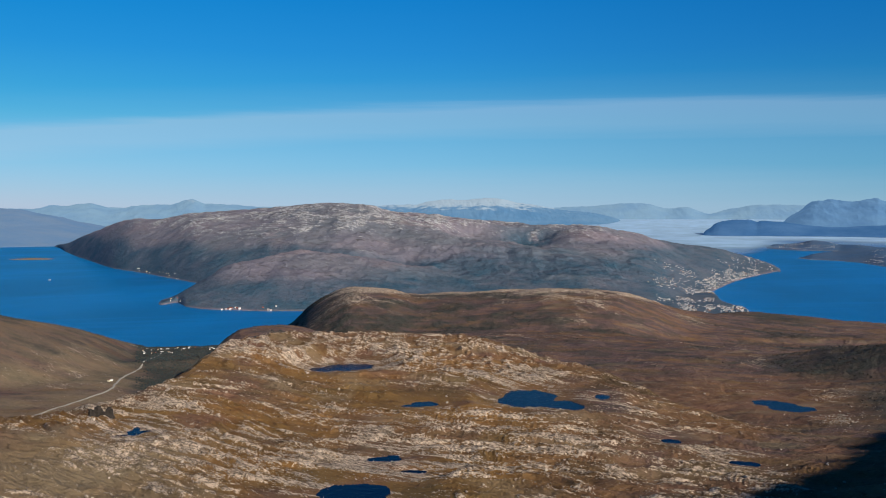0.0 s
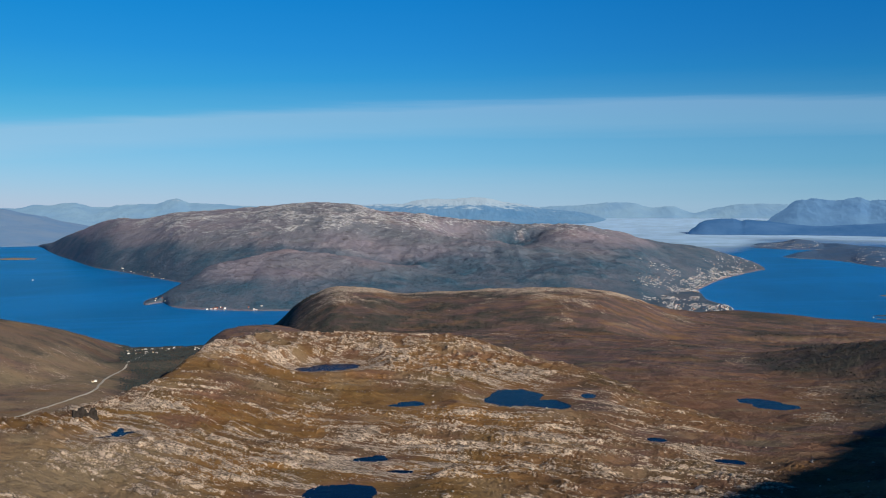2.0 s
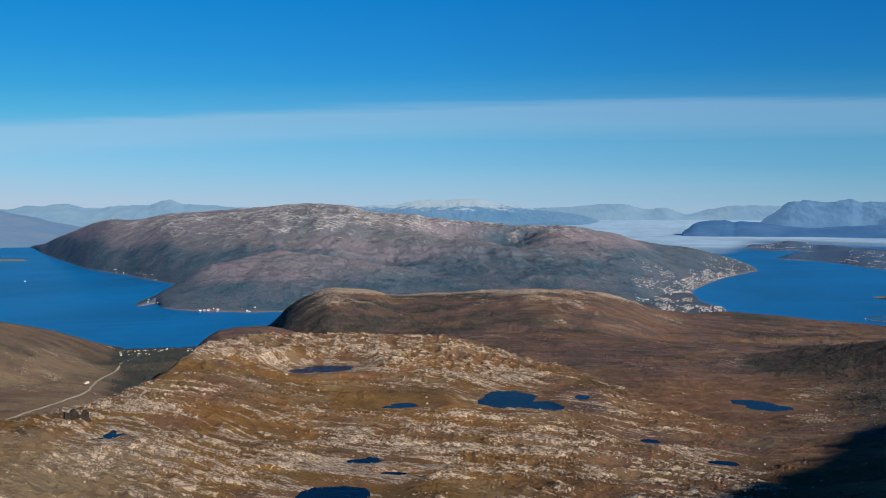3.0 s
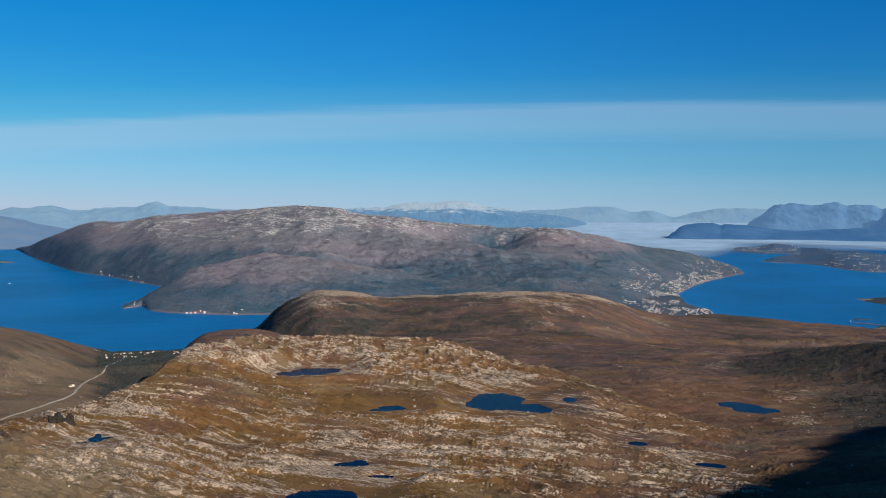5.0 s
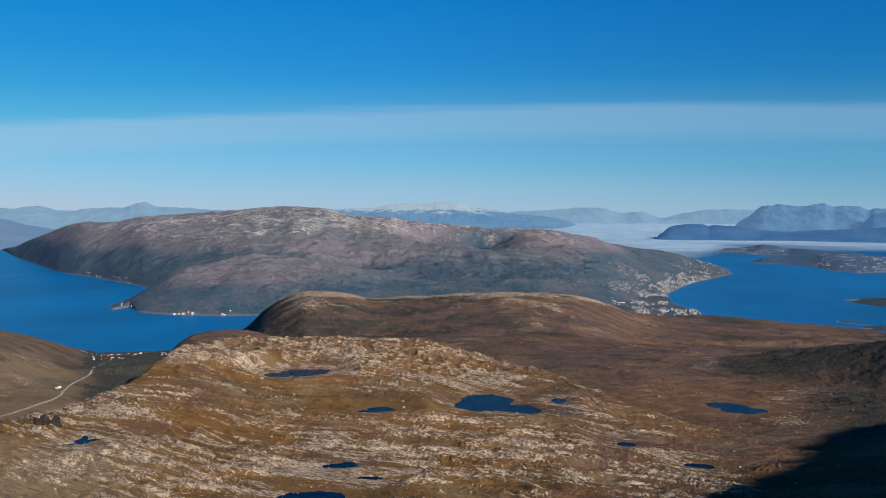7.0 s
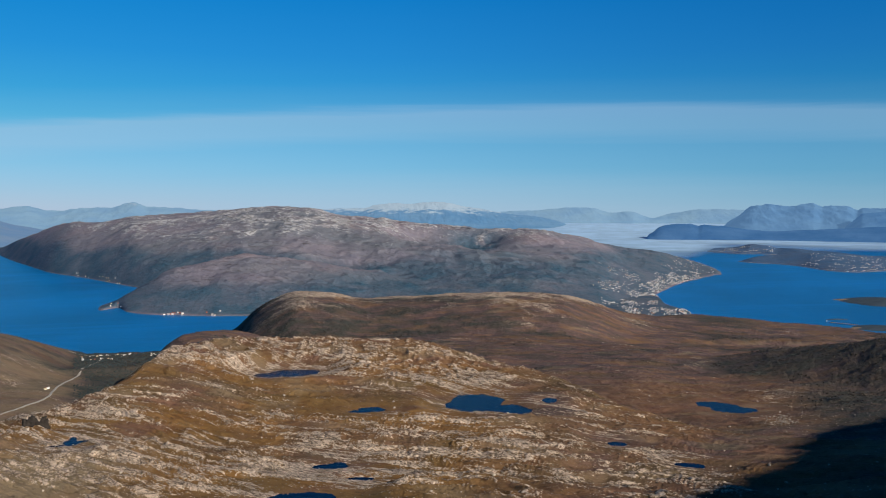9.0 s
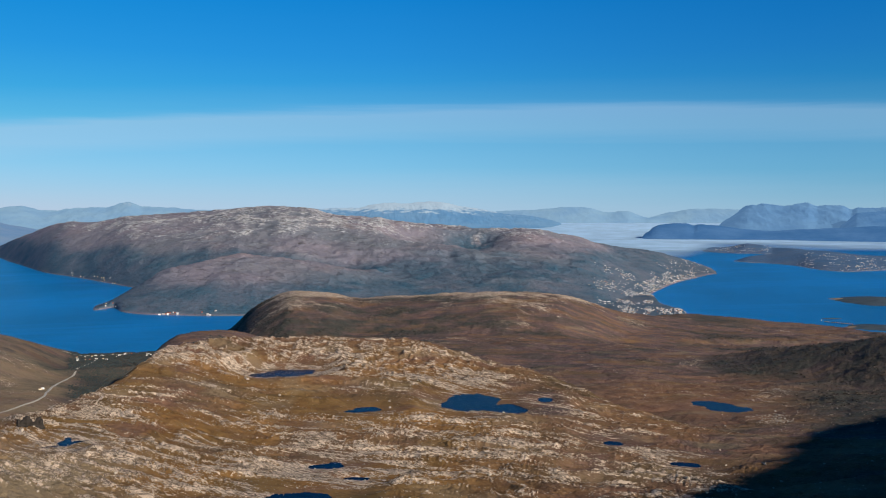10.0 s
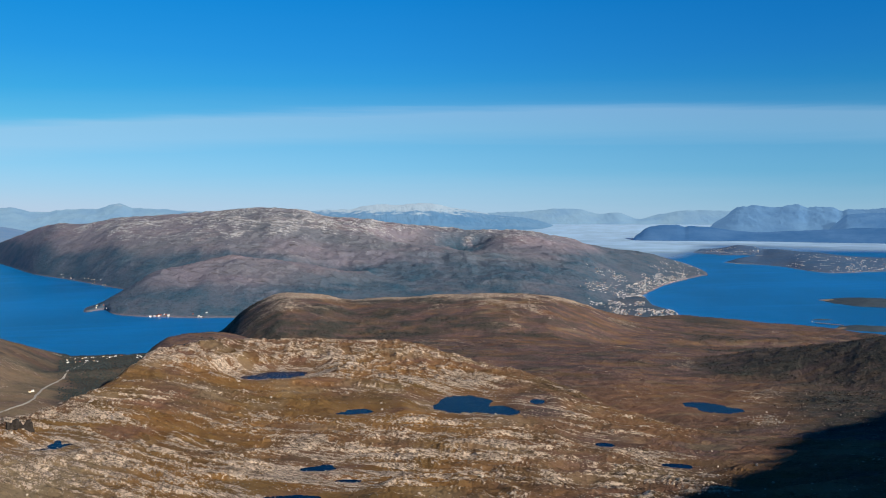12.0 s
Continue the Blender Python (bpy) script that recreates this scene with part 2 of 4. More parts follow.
def spread(az, rows, fade):
    """How far an azimuth lies outside a landform, as metres to sink."""
    return fade * (np.clip(rows[0][0] - az, 0, None) + np.clip(az - rows[-1][0], 0, None))


def ridge(az, r, rows, front, foot, behind, tail, bow=1.8, fade=8.0, shore=None):
    """A ridge along its crest line: azimuth, range and height; it rises from a foot in front and falls off behind."""
    a = [q[0] for q in rows]
    rc, zc = glide(az, a, [q[1] for q in rows])[:, None], glide(az, a, [q[2] for q in rows])[:, None]
    sink = spread(az, rows, fade)[:, None]
    zc, foot = zc - sink, foot - sink
    if shore:
        near = np.minimum(glide(az, [q[0] for q in shore], [q[1] for q in shore])[:, None], rc - 12)
    else:
        near = rc - front
    t = (r - near) / (rc - near)
    rise = foot + (zc - foot) * (1 - (1 - np.clip(t, 0, 1)) ** bow) + np.minimum(t, 0) * (rc - near) * 0.25
    s = np.clip((r - rc) / behind, 0, 1)
    fall = zc + (tail - zc) * (s * s * (3 - 2 * s)) - np.clip(r - rc - behind, 0, None) * 0.1
    return np.where(r < rc, rise, fall)


def shelf(az, r, rows, after, fade_left=0.0, fade_right=0.0):
    """Gently uneven ground through support heights: azimuth, then range and height outwards."""
    a = [q[0] for q in rows]
    n = len(rows[0]) - 1
    rs = [glide(az, a, [q[1 + k][0] for q in rows])[:, None] for k in range(n)]
    zs = [glide(az, a, [q[1 + k][1] for q in rows])[:, None] for k in range(n)]
    slopes = [(zs[k + 1] - zs[k]) / (rs[k + 1] - rs[k]) for k in range(n - 1)]
    tangents = [slopes[0]] + [(slopes[k] + slopes[k + 1]) / 2 for k in range(n - 2)] + [slopes[-1]]
    z = zs[0] + slopes[0] * (r - rs[0])
    for k in range(n - 1):
        w = rs[k + 1] - rs[k]
        t = np.clip((r - rs[k]) / w, 0, 1)
        curve = (2 * t**3 - 3 * t**2 + 1) * zs[k] + (t**3 - 2 * t**2 + t) * w * tangents[k] + (3 * t**2 - 2 * t**3) * zs[k + 1] + (t**3 - t**2) * w * tangents[k + 1]
        z = np.where(r >= rs[k], curve, z)
    d = np.clip(r - rs[-1], 0, None)
    z = z - after * d * d / (d + 6.0)
    return z - (fade_left * np.clip(rows[0][0] - az, 0, None) + fade_right * np.clip(az - rows[-1][0], 0, None))[:, None]


def higher(a, b, k=2.0):
    h = np.clip(k - np.abs(a - b), 0, None) / k
    return np.maximum(a, b) + h * h * k * 0.25


# crest lines and supports: azimuth in degrees, range and height in metres; shores: azimuth, range
PLATEAU = [(-31.11, (105, 45.7), (135, 43.6), (165, 41.2), (190, 38.9)), (-25.55, (105, 43.9), (130, 41.9), (160, 39.9), (190, 37.3)), (-21.58, (105, 42.8), (130, 40.4), (165, 39.4), (193, 38.2)), (-17.72, (105, 42.2), (135, 39.6), (175, 38.7), (212, 37.9)), (-13.15, (108, 40.6), (140, 38.0), (210, 37.4), (270, 40.1)), (-6.92, (110, 39.5), (150, 36.7), (222, 34.1), (298, 36.9)), (0.61, (110, 39.2), (150, 36.3), (218, 34.6), (300, 35.9)), (8.11, (110, 39.6), (150, 36.8), (213, 34.3), (275, 30.5)), (15.35, (110, 40.6), (150, 36.9), (185, 33.4), (222, 30.9)), (22.13, (110, 42.2), (140, 38.3), (165, 35.5), (190, 32.8)), (31.16, (110, 45.1), (130, 42.8), (150, 40.5), (175, 37.9))]
VALLEY = [(-8.34, (330, 22.8), (360, 23.5), (400, 21.6), (440, 18.0)), (0.6, (320, 23.9), (360, 25.2), (400, 23.1), (440, 20.3)), (8.06, (250, 26.8), (310, 25.2), (370, 24.3), (430, 22.2)), (15.3, (190, 28.5), (250, 27.2), (310, 25.2), (390, 22.5)), (22.07, (170, 32.0), (248, 27.9), (310, 23.9), (400, 21.8)), (27.3, (160, 35.8), (235, 30.3), (300, 26.2), (400, 24.2)), (32.45, (160, 38.0), (225, 33.5), (300, 28.9), (400, 27.0))]
HUMP = [(-14.62, 350, 25.6), (-13.91, 352, 29.1), (-13.02, 355, 31.5), (-11.59, 360, 32.1), (-9.42, 365, 30.2), (-7.96, 365, 27.8), (-6.12, 365, 24.8)]
KNOLL = [(-11.6, 540, 1.3), (-9.96, 530, 10.2), (-8.86, 518, 21.9), (-7.58, 508, 30.1), (-5.92, 500, 35.3), (-3.88, 500, 34.2), (-1.64, 505, 31.0), (0.6, 505, 32.0), (4.32, 500, 33.9), (8.01, 495, 35.6), (10.92, 495, 34.7), (13.43, 505, 28.8), (15.19, 520, 22.7), (17.26, 540, 18.5), (19.28, 560, 16.6), (21.91, 575, 14.6), (25.06, 585, 11.5), (27.11, 585, 10.7), (28.64, 568, 11.7), (30.63, 540, 13.3), (33.06, 520, 15.1)]
DARK = [(12.77, 345, 14.0), (15.24, 345, 16.0), (17.65, 345, 18.1), (19.66, 348, 20.9), (21.95, 350, 24.8), (24.16, 350, 28.3), (27.14, 345, 32.3), (29.51, 338, 35.8), (30.63, 335, 37.5), (33.58, 330, 40.9)]
LEFT = [(-32.69, 470, 39.3), (-28.27, 470, 33.3), (-27.1, 470, 28.7), (-25.3, 472, 24.6), (-23.45, 475, 20.3), (-21.54, 482, 13.8), (-20.24, 490, 8.2), (-19.08, 500, 2.8)]
LVALLEY = [(-32.93, (250, 15.4), (310, 15.1), (380, 15.6), (470, 23.7)), (-27.3, (250, 11.6), (310, 11.7), (380, 11.9), (480, 10.8)), (-22.65, (250, 8.2), (330, 11.5), (400, 10.4), (500, 5.8)), (-19.35, (270, 6.7), (350, 8.0), (420, 6.6), (513, 2.8)), (-14.17, (280, 3.7), (360, 3.9), (430, 2.8), (520, 0.9)), (-9.84, (300, 0.8), (380, 0.8), (440, 1.2), (535, -0.2))]
BENCH = [(-18.03, 775, 1.2), (-17.35, 790, 2.9), (-16.49, 805, 8.6), (-15.44, 830, 14.9), (-14.39, 855, 22.3), (-12.98, 880, 27.0), (-10.47, 890, 31.6), (-8.29, 895, 33.9), (-6.09, 895, 31.4), (-3.13, 900, 25.1), (0.6, 900, 17.9), (4.32, 890, 11.8), (8.01, 880, 7.4)]
BENCH_SHORE = [(-18.03, 782), (-17.35, 804), (-16.5, 744), (-15.47, 723), (-14.07, 711), (-11.22, 695), (-8.32, 689), (-3.14, 668), (8.03, 659)]
ISLE = [(-24.7, 2150, -2.0), (-24.14, 2090, 0.2), (-23.73, 2000, 6.2), (-23.2, 1900, 13.1), (-22.72, 1820, 24.3), (-22.08, 1740, 36.0), (-21.43, 1660, 44.8), (-20.78, 1590, 53.9), (-20.29, 1550, 60.2), (-19.46, 1500, 65.3), (-18.73, 1470, 64.8), (-17.45, 1430, 68.4), (-15.91, 1390, 75.0), (-14.0, 1360, 76.5), (-10.45, 1300, 82.5), (-6.81, 1250, 87.2), (-4.97, 1240, 84.0), (-3.12, 1220, 73.7), (-0.15, 1200, 69.9), (2.83, 1180, 62.4), (6.16, 1170, 57.3), (9.81, 1190, 54.9), (11.61, 1210, 47.7), (13.39, 1240, 39.3), (15.14, 1300, 26.2), (16.87, 1380, 19.1), (18.56, 1400, 11.0), (20.1, 1300, 3.6), (20.7, 1250, 1.8), (21.2, 1210, 0.4)]
ISLE_SHORE = [(-24.4, 2130), (-23.99, 2060), (-23.5, 1810), (-22.9, 1620), (-22.2, 1480), (-21.5, 1360), (-20.8, 1270), (-19.2, 1170), (-17.2, 1050), (-15.4, 965), (-13.35, 902), (-8.31, 850), (0.6, 777), (8.02, 716), (13.44, 697), (16.56, 811), (17.75, 908), (18.59, 990), (19.8, 1075), (20.5, 1130), (21.1, 1205)]
TOWNSPIT = [(13.43, 1000), (16.0, 950), (17.4, 870), (17.8, 805), (18.4, 778), (19.0, 760), (19.55, 735)]
TROMSO = [(20.2, 1960, -0.8), (20.43, 1950, 0.3), (20.84, 1990, 6.4), (21.86, 2000, 7.8), (22.53, 2000, 11.8), (23.04, 2000, 15.8), (23.87, 2000, 13.6), (24.53, 1990, 8.2), (25.51, 1940, 9.4), (26.79, 1900, 6.9), (27.74, 1860, 6.7), (28.68, 1820, 4.7), (29.6, 1800, 2.8), (31.35, 1780, 1.9)]
TROMSO_SHORE = [(20.43, 1931), (21.18, 1882), (22.54, 1844), (23.54, 1850), (24.37, 1830), (26.16, 1760), (31.35, 1700)]
FORELAND = [(22.1, 1545, -0.6), (22.41, 1560, 0.8), (23.21, 1600, 5.9), (24.53, 1650, 9.4), (25.51, 1650, 11.9), (26.8, 1620, 13.7), (27.75, 1600, 13.1), (31.35, 1600, 8.8), (33.0, 1600, 8.0)]
FORELAND_SHORE = [(22.41, 1536), (23.22, 1508), (24.54, 1487), (25.85, 1436), (26.81, 1371), (27.45, 1337), (28.7, 1311), (30.23, 1355), (31.36, 1383)]
FARLEFT = [(-32.57, 2900, 103.0), (-30.4, 2900, 96.2), (-26.97, 2900, 85.0), (-26.08, 2900, 83.4), (-25.18, 2900, 73.2), (-23.95, 2900, 61.1), (-23.02, 2900, 48.8), (-22.07, 2900, 38.1), (-20.94, 2900, 25.5), (-19.8, 2900, 10.9), (-18.9, 2900, -4.0)]
FAR = [(-33.87, 4400, 99.0), (-28.72, 4400, 92.5), (-25.48, 4400, 85.1), (-24.71, 4400, 95.5), (-24.1, 4400, 103.4), (-23.47, 4400, 103.5), (-22.68, 4400, 111.6), (-22.21, 4400, 111.7), (-21.41, 4400, 98.6), (-20.76, 4400, 90.6), (-20.11, 4400, 90.7), (-19.45, 4400, 101.5), (-18.62, 4400, 104.3), (-17.44, 4400, 107.2), (-16.76, 4400, 120.9), (-16.07, 4400, 132.0), (-15.73, 4400, 123.9), (-15.21, 4400, 107.5), (-14.0, 4400, 107.7), (-12.94, 4400, 102.2), (-11.52, 4400, 96.7), (-8.27, 4400, 91.3), (-4.97, 4400, 97.1)]
SNOW = [(-6.81, 4100, 90.5), (-5.34, 4100, 106.4), (-4.6, 4100, 98.5), (-3.49, 4100, 103.9), (-2.01, 4100, 103.9), (-1.45, 4100, 111.9), (-0.89, 4100, 122.5), (-0.15, 4100, 127.8), (0.59, 4100, 129.0), (1.3, 4100, 127.5), (2.08, 4100, 131.0), (2.8, 4100, 135.5), (3.7, 4100, 135.5), (4.2, 4100, 127.0), (4.86, 4100, 114.4), (5.78, 4100, 106.4), (6.52, 4100, 95.8), (7.43, 4100, 85.2), (8.35, 4100, 77.3), (9.44, 4100, 69.5), (10.88, 4100, 48.6), (11.96, 4100, 22.7)]
FARRIGHT = [(7.25, 4500, 91.6), (9.8, 4500, 100.1), (11.59, 4500, 114.3), (13.19, 4500, 111.2), (14.42, 4500, 88.5), (15.63, 4500, 94.1), (17.01, 4500, 63.3), (18.19, 4600, 85.7), (20.17, 4600, 108.0), (22.43, 4600, 102.1), (24.93, 4600, 90.8), (30.74, 4600, 95.4)]
BIGRIGHT = [(20.9, 3700, 8.0), (21.33, 3700, 28.8), (21.57, 3700, 42.6), (22.17, 3700, 72.5), (22.84, 3700, 106.8), (23.17, 3700, 115.8), (24.0, 3700, 122.5), (24.49, 3700, 115.7), (25.14, 3700, 111.1), (26.11, 3700, 122.2), (26.49, 3700, 122.1), (27.07, 3700, 108.7), (27.7, 3700, 113.0), (28.32, 3700, 115.1), (28.94, 3700, 99.8), (29.25, 3700, 106.3), (30.16, 3700, 104.0), (32.23, 3700, 110.2)]
NEARRIGHT = [(27.6, 3300, 8.0), (28.1, 3300, 29.0), (28.5, 3300, 44.9), (28.95, 3300, 68.4), (29.25, 3300, 82.1), (30.16, 3300, 87.9), (31.3, 3300, 91.8), (32.81, 3300, 99.3)]
DARKISLES = [(16.55, 2900, -6.0), (16.85, 2900, 16.5), (17.06, 2900, 22.1), (17.34, 2900, 35.1), (17.69, 2900, 42.5), (18.57, 2900, 48.2), (19.27, 2900, 50.2), (19.86, 2900, 43.0), (20.13, 2900, 46.7), (20.99, 2900, 45.1), (21.84, 2900, 40.0), (22.86, 2900, 33.2), (24.19, 2900, 28.3), (26.13, 2900, 32.7), (28.65, 2900, 38.9), (31.31, 2900, 45.1), (33.0, 2900, 47.0)]

# tarns: azimuth, range, water level, half width across, half length outwards
TARNS = {
    "large": [(5.75, 211.5, 34.05, 6.4, 9.6), (4.5, 208, 34.05, 3.2, 3.6), (8.0, 205.5, 34.05, 6.6, 4.4), (9.7, 205.6, 34.05, 3.6, 2.0)],
    "small": [(10.47, 214, 34.4, 1.8, 2.6)],
    "dome": [(-6.3, 255, 33.8, 6.6, 5.2), (-7.6, 253, 33.8, 5.0, 3.4), (-5.3, 257, 33.8, 3.2, 2.4)],
    "middle": [(-1.2, 200.5, 34.9, 3.0, 2.4), (-1.9, 198.8, 34.9, 2.8, 1.3)],
    "valley": [(21.0, 249.0, 27.8, 5.6, 3.4), (21.9, 245.0, 27.8, 6.0, 4.2)],
    "near": [(-3.3, 149.6, 36.4, 2.7, 3.2), (-4.2, 150.6, 36.4, 2.2, 1.5)],
    "strip": [(-2.07, 142, 36.7, 2.4, 1.1)],
    "front": [(-5.98, 128, 38.0, 5.6, 4.3)],
    "edge": [(-19.73, 168, 39.1, 1.25, 2.0), (-20.6, 166.5, 39.1, 1.4, 0.6), (-19.1, 168.3, 39.1, 1.2, 0.7), (-19.6, 170.6, 39.1, 0.6, 1.6)],
    "stony": [(14.83, 176, 34.3, 1.75, 1.5)],
    "flat": [(19.42, 157, 36.3, 2.6, 1.3)],
}


def sheet(name, az, r, height, label, kind="structure", material_=None, masks=None, centre=False):
    """A ground sheet on rings of azimuth and range."""
    a = np.radians(az)[:, None]
    x, y = np.sin(a) * r[None, :], np.cos(a) * r[None, :]
    co = np.stack([x, y, height], -1).reshape(-1, 3)
    na, nr = len(az), len(r)
    i = (np.arange(na - 1)[:, None] * nr + np.arange(nr - 1)[None, :]).ravel()
    quads = np.stack([i, i + nr, i + nr + 1, i + 1], -1)[:, ::-1]
    me = bpy.data.meshes.new(name)
    me.vertices.add(len(co))
    me.vertices.foreach_set("co", co.astype(np.float32).ravel())
    me.loops.add(quads.size)
    me.loops.foreach_set("vertex_index", quads.astype(np.int32).ravel())
    me.polygons.add(len(quads))
    me.polygons.foreach_set("loop_start", (np.arange(len(quads)) * 4).astype(np.int32))
    me.polygons.foreach_set("use_smooth", np.ones(len(quads), bool))
    for key, values in (masks or {}).items():
        me.attributes.new(key, "FLOAT", "POINT").data.foreach_set("value", np.clip(values, 0, 1).astype(np.float32).ravel())
    me.update(calc_edges=True)
    me.materials.append(material_)
    return tagged(new(name, me), label, "ground" if kind == "structure" else "", kind=kind)


# mainland: plateau in front of the camera, valleys, knoll, hills, and the summit mass behind it
az = np.concatenate([np.arange(-180, -34, 4.0), np.arange(-34, -29, 0.25), np.arange(-29, 34, 0.05), np.arange(34, 44, 0.25), np.arange(44, 128, 0.6), np.arange(128, 180.1, 4.0)])
az[-1] = 180.0
r = np.concatenate([np.linspace(0.02, 30, 60), np.geomspace(30.6, 88, 50), np.geomspace(88.4, 310, 480), np.geomspace(311, 620, 170), np.geomspace(630, 760, 8)])
R = r[None, :]
plateau = shelf(az, R, PLATEAU, (0.40 - 0.15 * np.exp(-(((az + 16.4) / 1.8) ** 2)))[:, None])
under_eye = ease(90, 45, R)
plateau = plateau * (1 - under_eye) + (46.0 - 0.03 * R) * under_eye
valley = shelf(az, R, VALLEY, 0.18, 3.0, 0.6) - 0.5 * np.clip(150 - R, 0, None)
left_valley = shelf(az, R, LVALLEY, 0.25, 0.4, 2.0) - 0.5 * np.clip(240 - R, 0, None)
ground = higher(plateau, valley, 3.0)
ground = higher(ground, left_valley, 2.0)
ground = higher(ground, ridge(az, R, HUMP, 60, 10, 130, -6, 1.9, 9.0), 2.0)
ground = higher(ground, ridge(az, R, KNOLL, 110, 16, 110, -8, 1.9, 9.0), 3.0)
dark_ridge = ridge(az, R, DARK, 55, 20, 90, 8, 1.7, 6.0)
dark_hill = ease(-3.0, 1.5, dark_ridge - ground)
ground = higher(ground, dark_ridge, 2.0)
shaded_flank = ease(-10.5, -9.0, az)[:, None] * ease(-2.0, -5.0, az)[:, None] * ease(400, 430, R) * ease(33, 27, ground)
ground = higher(ground, ridge(az, R, LEFT, 120, 4, 120, -8, 1.7, 6.0), 2.0)
# out of view; crest shaped so its shadow's edge fits the camera's view
SUMMIT = [(38.0, 430, 10.0), (46.0, 420, 30.0), (54.0, 410, 66.0), (61.8, 399, 99.0), (66.0, 310, 102.0), (71.8, 235.5, 104.7), (73.9, 218.1, 106.5), (74.9, 210.6, 107.2), (78.4, 188.0, 108.2), (80.6, 176.5, 107.6), (85.3, 156.9, 107.6), (89.2, 144.4, 108.7), (94.0, 132.0, 108.5), (100.0, 121, 106.0), (110.0, 112, 84.0), (120.0, 115, 62.0), (136.0, 120, 44.0), (180.0, 120, 34.0)]
summit = ridge(az, R, SUMMIT, 84, 40, 260, -10, 1.4, 8.0)
back_left = ridge(az, R, [(-180.0, 120, 34.0), (-140.0, 140, 40.0), (-90.0, 170, 38.0), (-60.0, 200, 12.0)], 80, 30, 300, -10, 1.6, 8.0)
ground = higher(ground, np.maximum(summit, back_left), 4.0)
ground = ground - 0.12 * np.clip(R - 640, 0, None)

AZ = np.radians(az)[:, None]
X, Y = np.sin(AZ) * R, np.cos(AZ) * R
SWING = 24.0 * fractal(X / 95, Y / 95, 3, 7) + 5.0 * fractal(X / 30, Y / 30, 3, 9)
ALONG, ACROSS = X * 0.86 - Y * 0.51 + 0.4 * SWING, X * 0.51 + Y * 0.86 + SWING
on_plateau = ease(-3.0, 1.0, plateau - np.maximum(valley, left_valley)) * ease(330, 290, R) * np.ones_like(X)
swell = fractal(X / 60, Y / 60, 4, 3)
ledge = fractal(ALONG / 34, ACROSS / 7.5, 4, 11, 0.55, True)
ledge_small = fractal(ALONG / 24, ACROSS / 2.1, 4, 23, 0.6, True)
rubble = fractal(X / 2.2, Y / 2.2, 4, 31, 0.6)
rough = fractal(X / 22, Y / 22, 6, 41, 0.55)
fold = fractal(ALONG / 26, ACROSS / 11, 5, 47, 0.6, True)
knobs = fractal(X / 7, Y / 9, 4, 53, 0.6, True) - 0.3
dome = ease(225, 265, R) * ease(-18, -14, az)[:, None] * ease(10, 4, az)[:, None]
relief = on_plateau * (1.2 * swell + 1.5 * ledge + 0.8 * ledge_small + 0.26 * rubble + (0.3 + 1.1 * dome) * knobs) + (1 - on_plateau) * (1.8 * swell + 1.6 * rough + 1.3 * (fold - 0.3) + 0.22 * rubble)
ground = ground + relief * (1 - 0.6 * ease(-16, -18, az)[:, None] * ease(270, 290, R))
rock_zone = fractal(X / 45, Y / 45, 3, 57)


def even(n):
    return (n - n[:, 120:560].mean()) / n[:, 120:560].std()


fields = np.zeros_like(X)
for fa, fr, wa, wr, amount in ((-18, 161, 5, 13, 0.26), (-22, 150, 4, 12, 0.20), (-25, 122, 5, 10, 0.14), (-12, 238, 3, 22, -0.10), (-15.8, 224, 2.6, 26, -0.13), (-12, 152, 5, 12, 0.20), (-5, 141, 5, 9, 0.18), (17, 164, 3.5, 10, 0.30), (19.5, 150, 3, 9, 0.32), (8, 158, 6, 9, 0.10), (-7, 187, 6, 14, 0.10), (1, 186, 4, 9, 0.10), (6, 134, 5, 7, -0.08), (-24, 128, 5, 12, -0.08), (9, 222, 4, 16, -0.14), (9, 195, 5, 14, -0.10), (5, 165, 3, 9, -0.08), (13, 130, 4, 8, -0.08), (-14, 205, 3, 16, -0.02)):
    fields = fields + amount * np.exp(-(((az[:, None] - fa) / wa) ** 2) - ((R - fr) / wr) ** 2)
bare = (0.6 - 0.4 * dome) * even(ledge) + (0.75 - 0.5 * dome) * even(ledge_small) + 0.7 * even(rock_zone) + (0.3 + 0.8 * dome) * even(knobs)
rock = on_plateau * (0.310 + 0.14 * bare + 0.09 * dome + fields) + (1 - on_plateau) * (0.16 + 0.4 * rock_zone + 0.35 * rough + 0.10 * even(fold))
on_knoll = ease(388, 412, R) * ease(-11, -8, az)[:, None] * np.ones_like(X)
knoll_line = glide(az, [q[0] for q in KNOLL], [q[1] for q in KNOLL])[:, None]
crest_stone = on_knoll * (ease(24, 35, ground) * (0.16 + 0.16 * ease(-1, -5, az)[:, None] + 0.4 * rough) + 0.34 * ease(-26, -4, R - knoll_line) * ease(18, 30, ground))
rock = rock + crest_stone
calm = 1 - 0.75 * ease(18.5, 23, az)[:, None]
lumps = fractal(X / 1.9, Y / 2.2, 3, 59, 0.55, True) - 0.25
steps = fractal(ALONG / 17, ACROSS / 2.6, 4, 61, 0.5, True) - 0.3
ground = ground + calm * on_plateau * ease(88, 100, R) * (ease(0.33, 0.62, rock) * ((0.16 + 0.22 * dome) * lumps + 0.62 * steps + 0.15) + 0.10 * (lumps + steps))
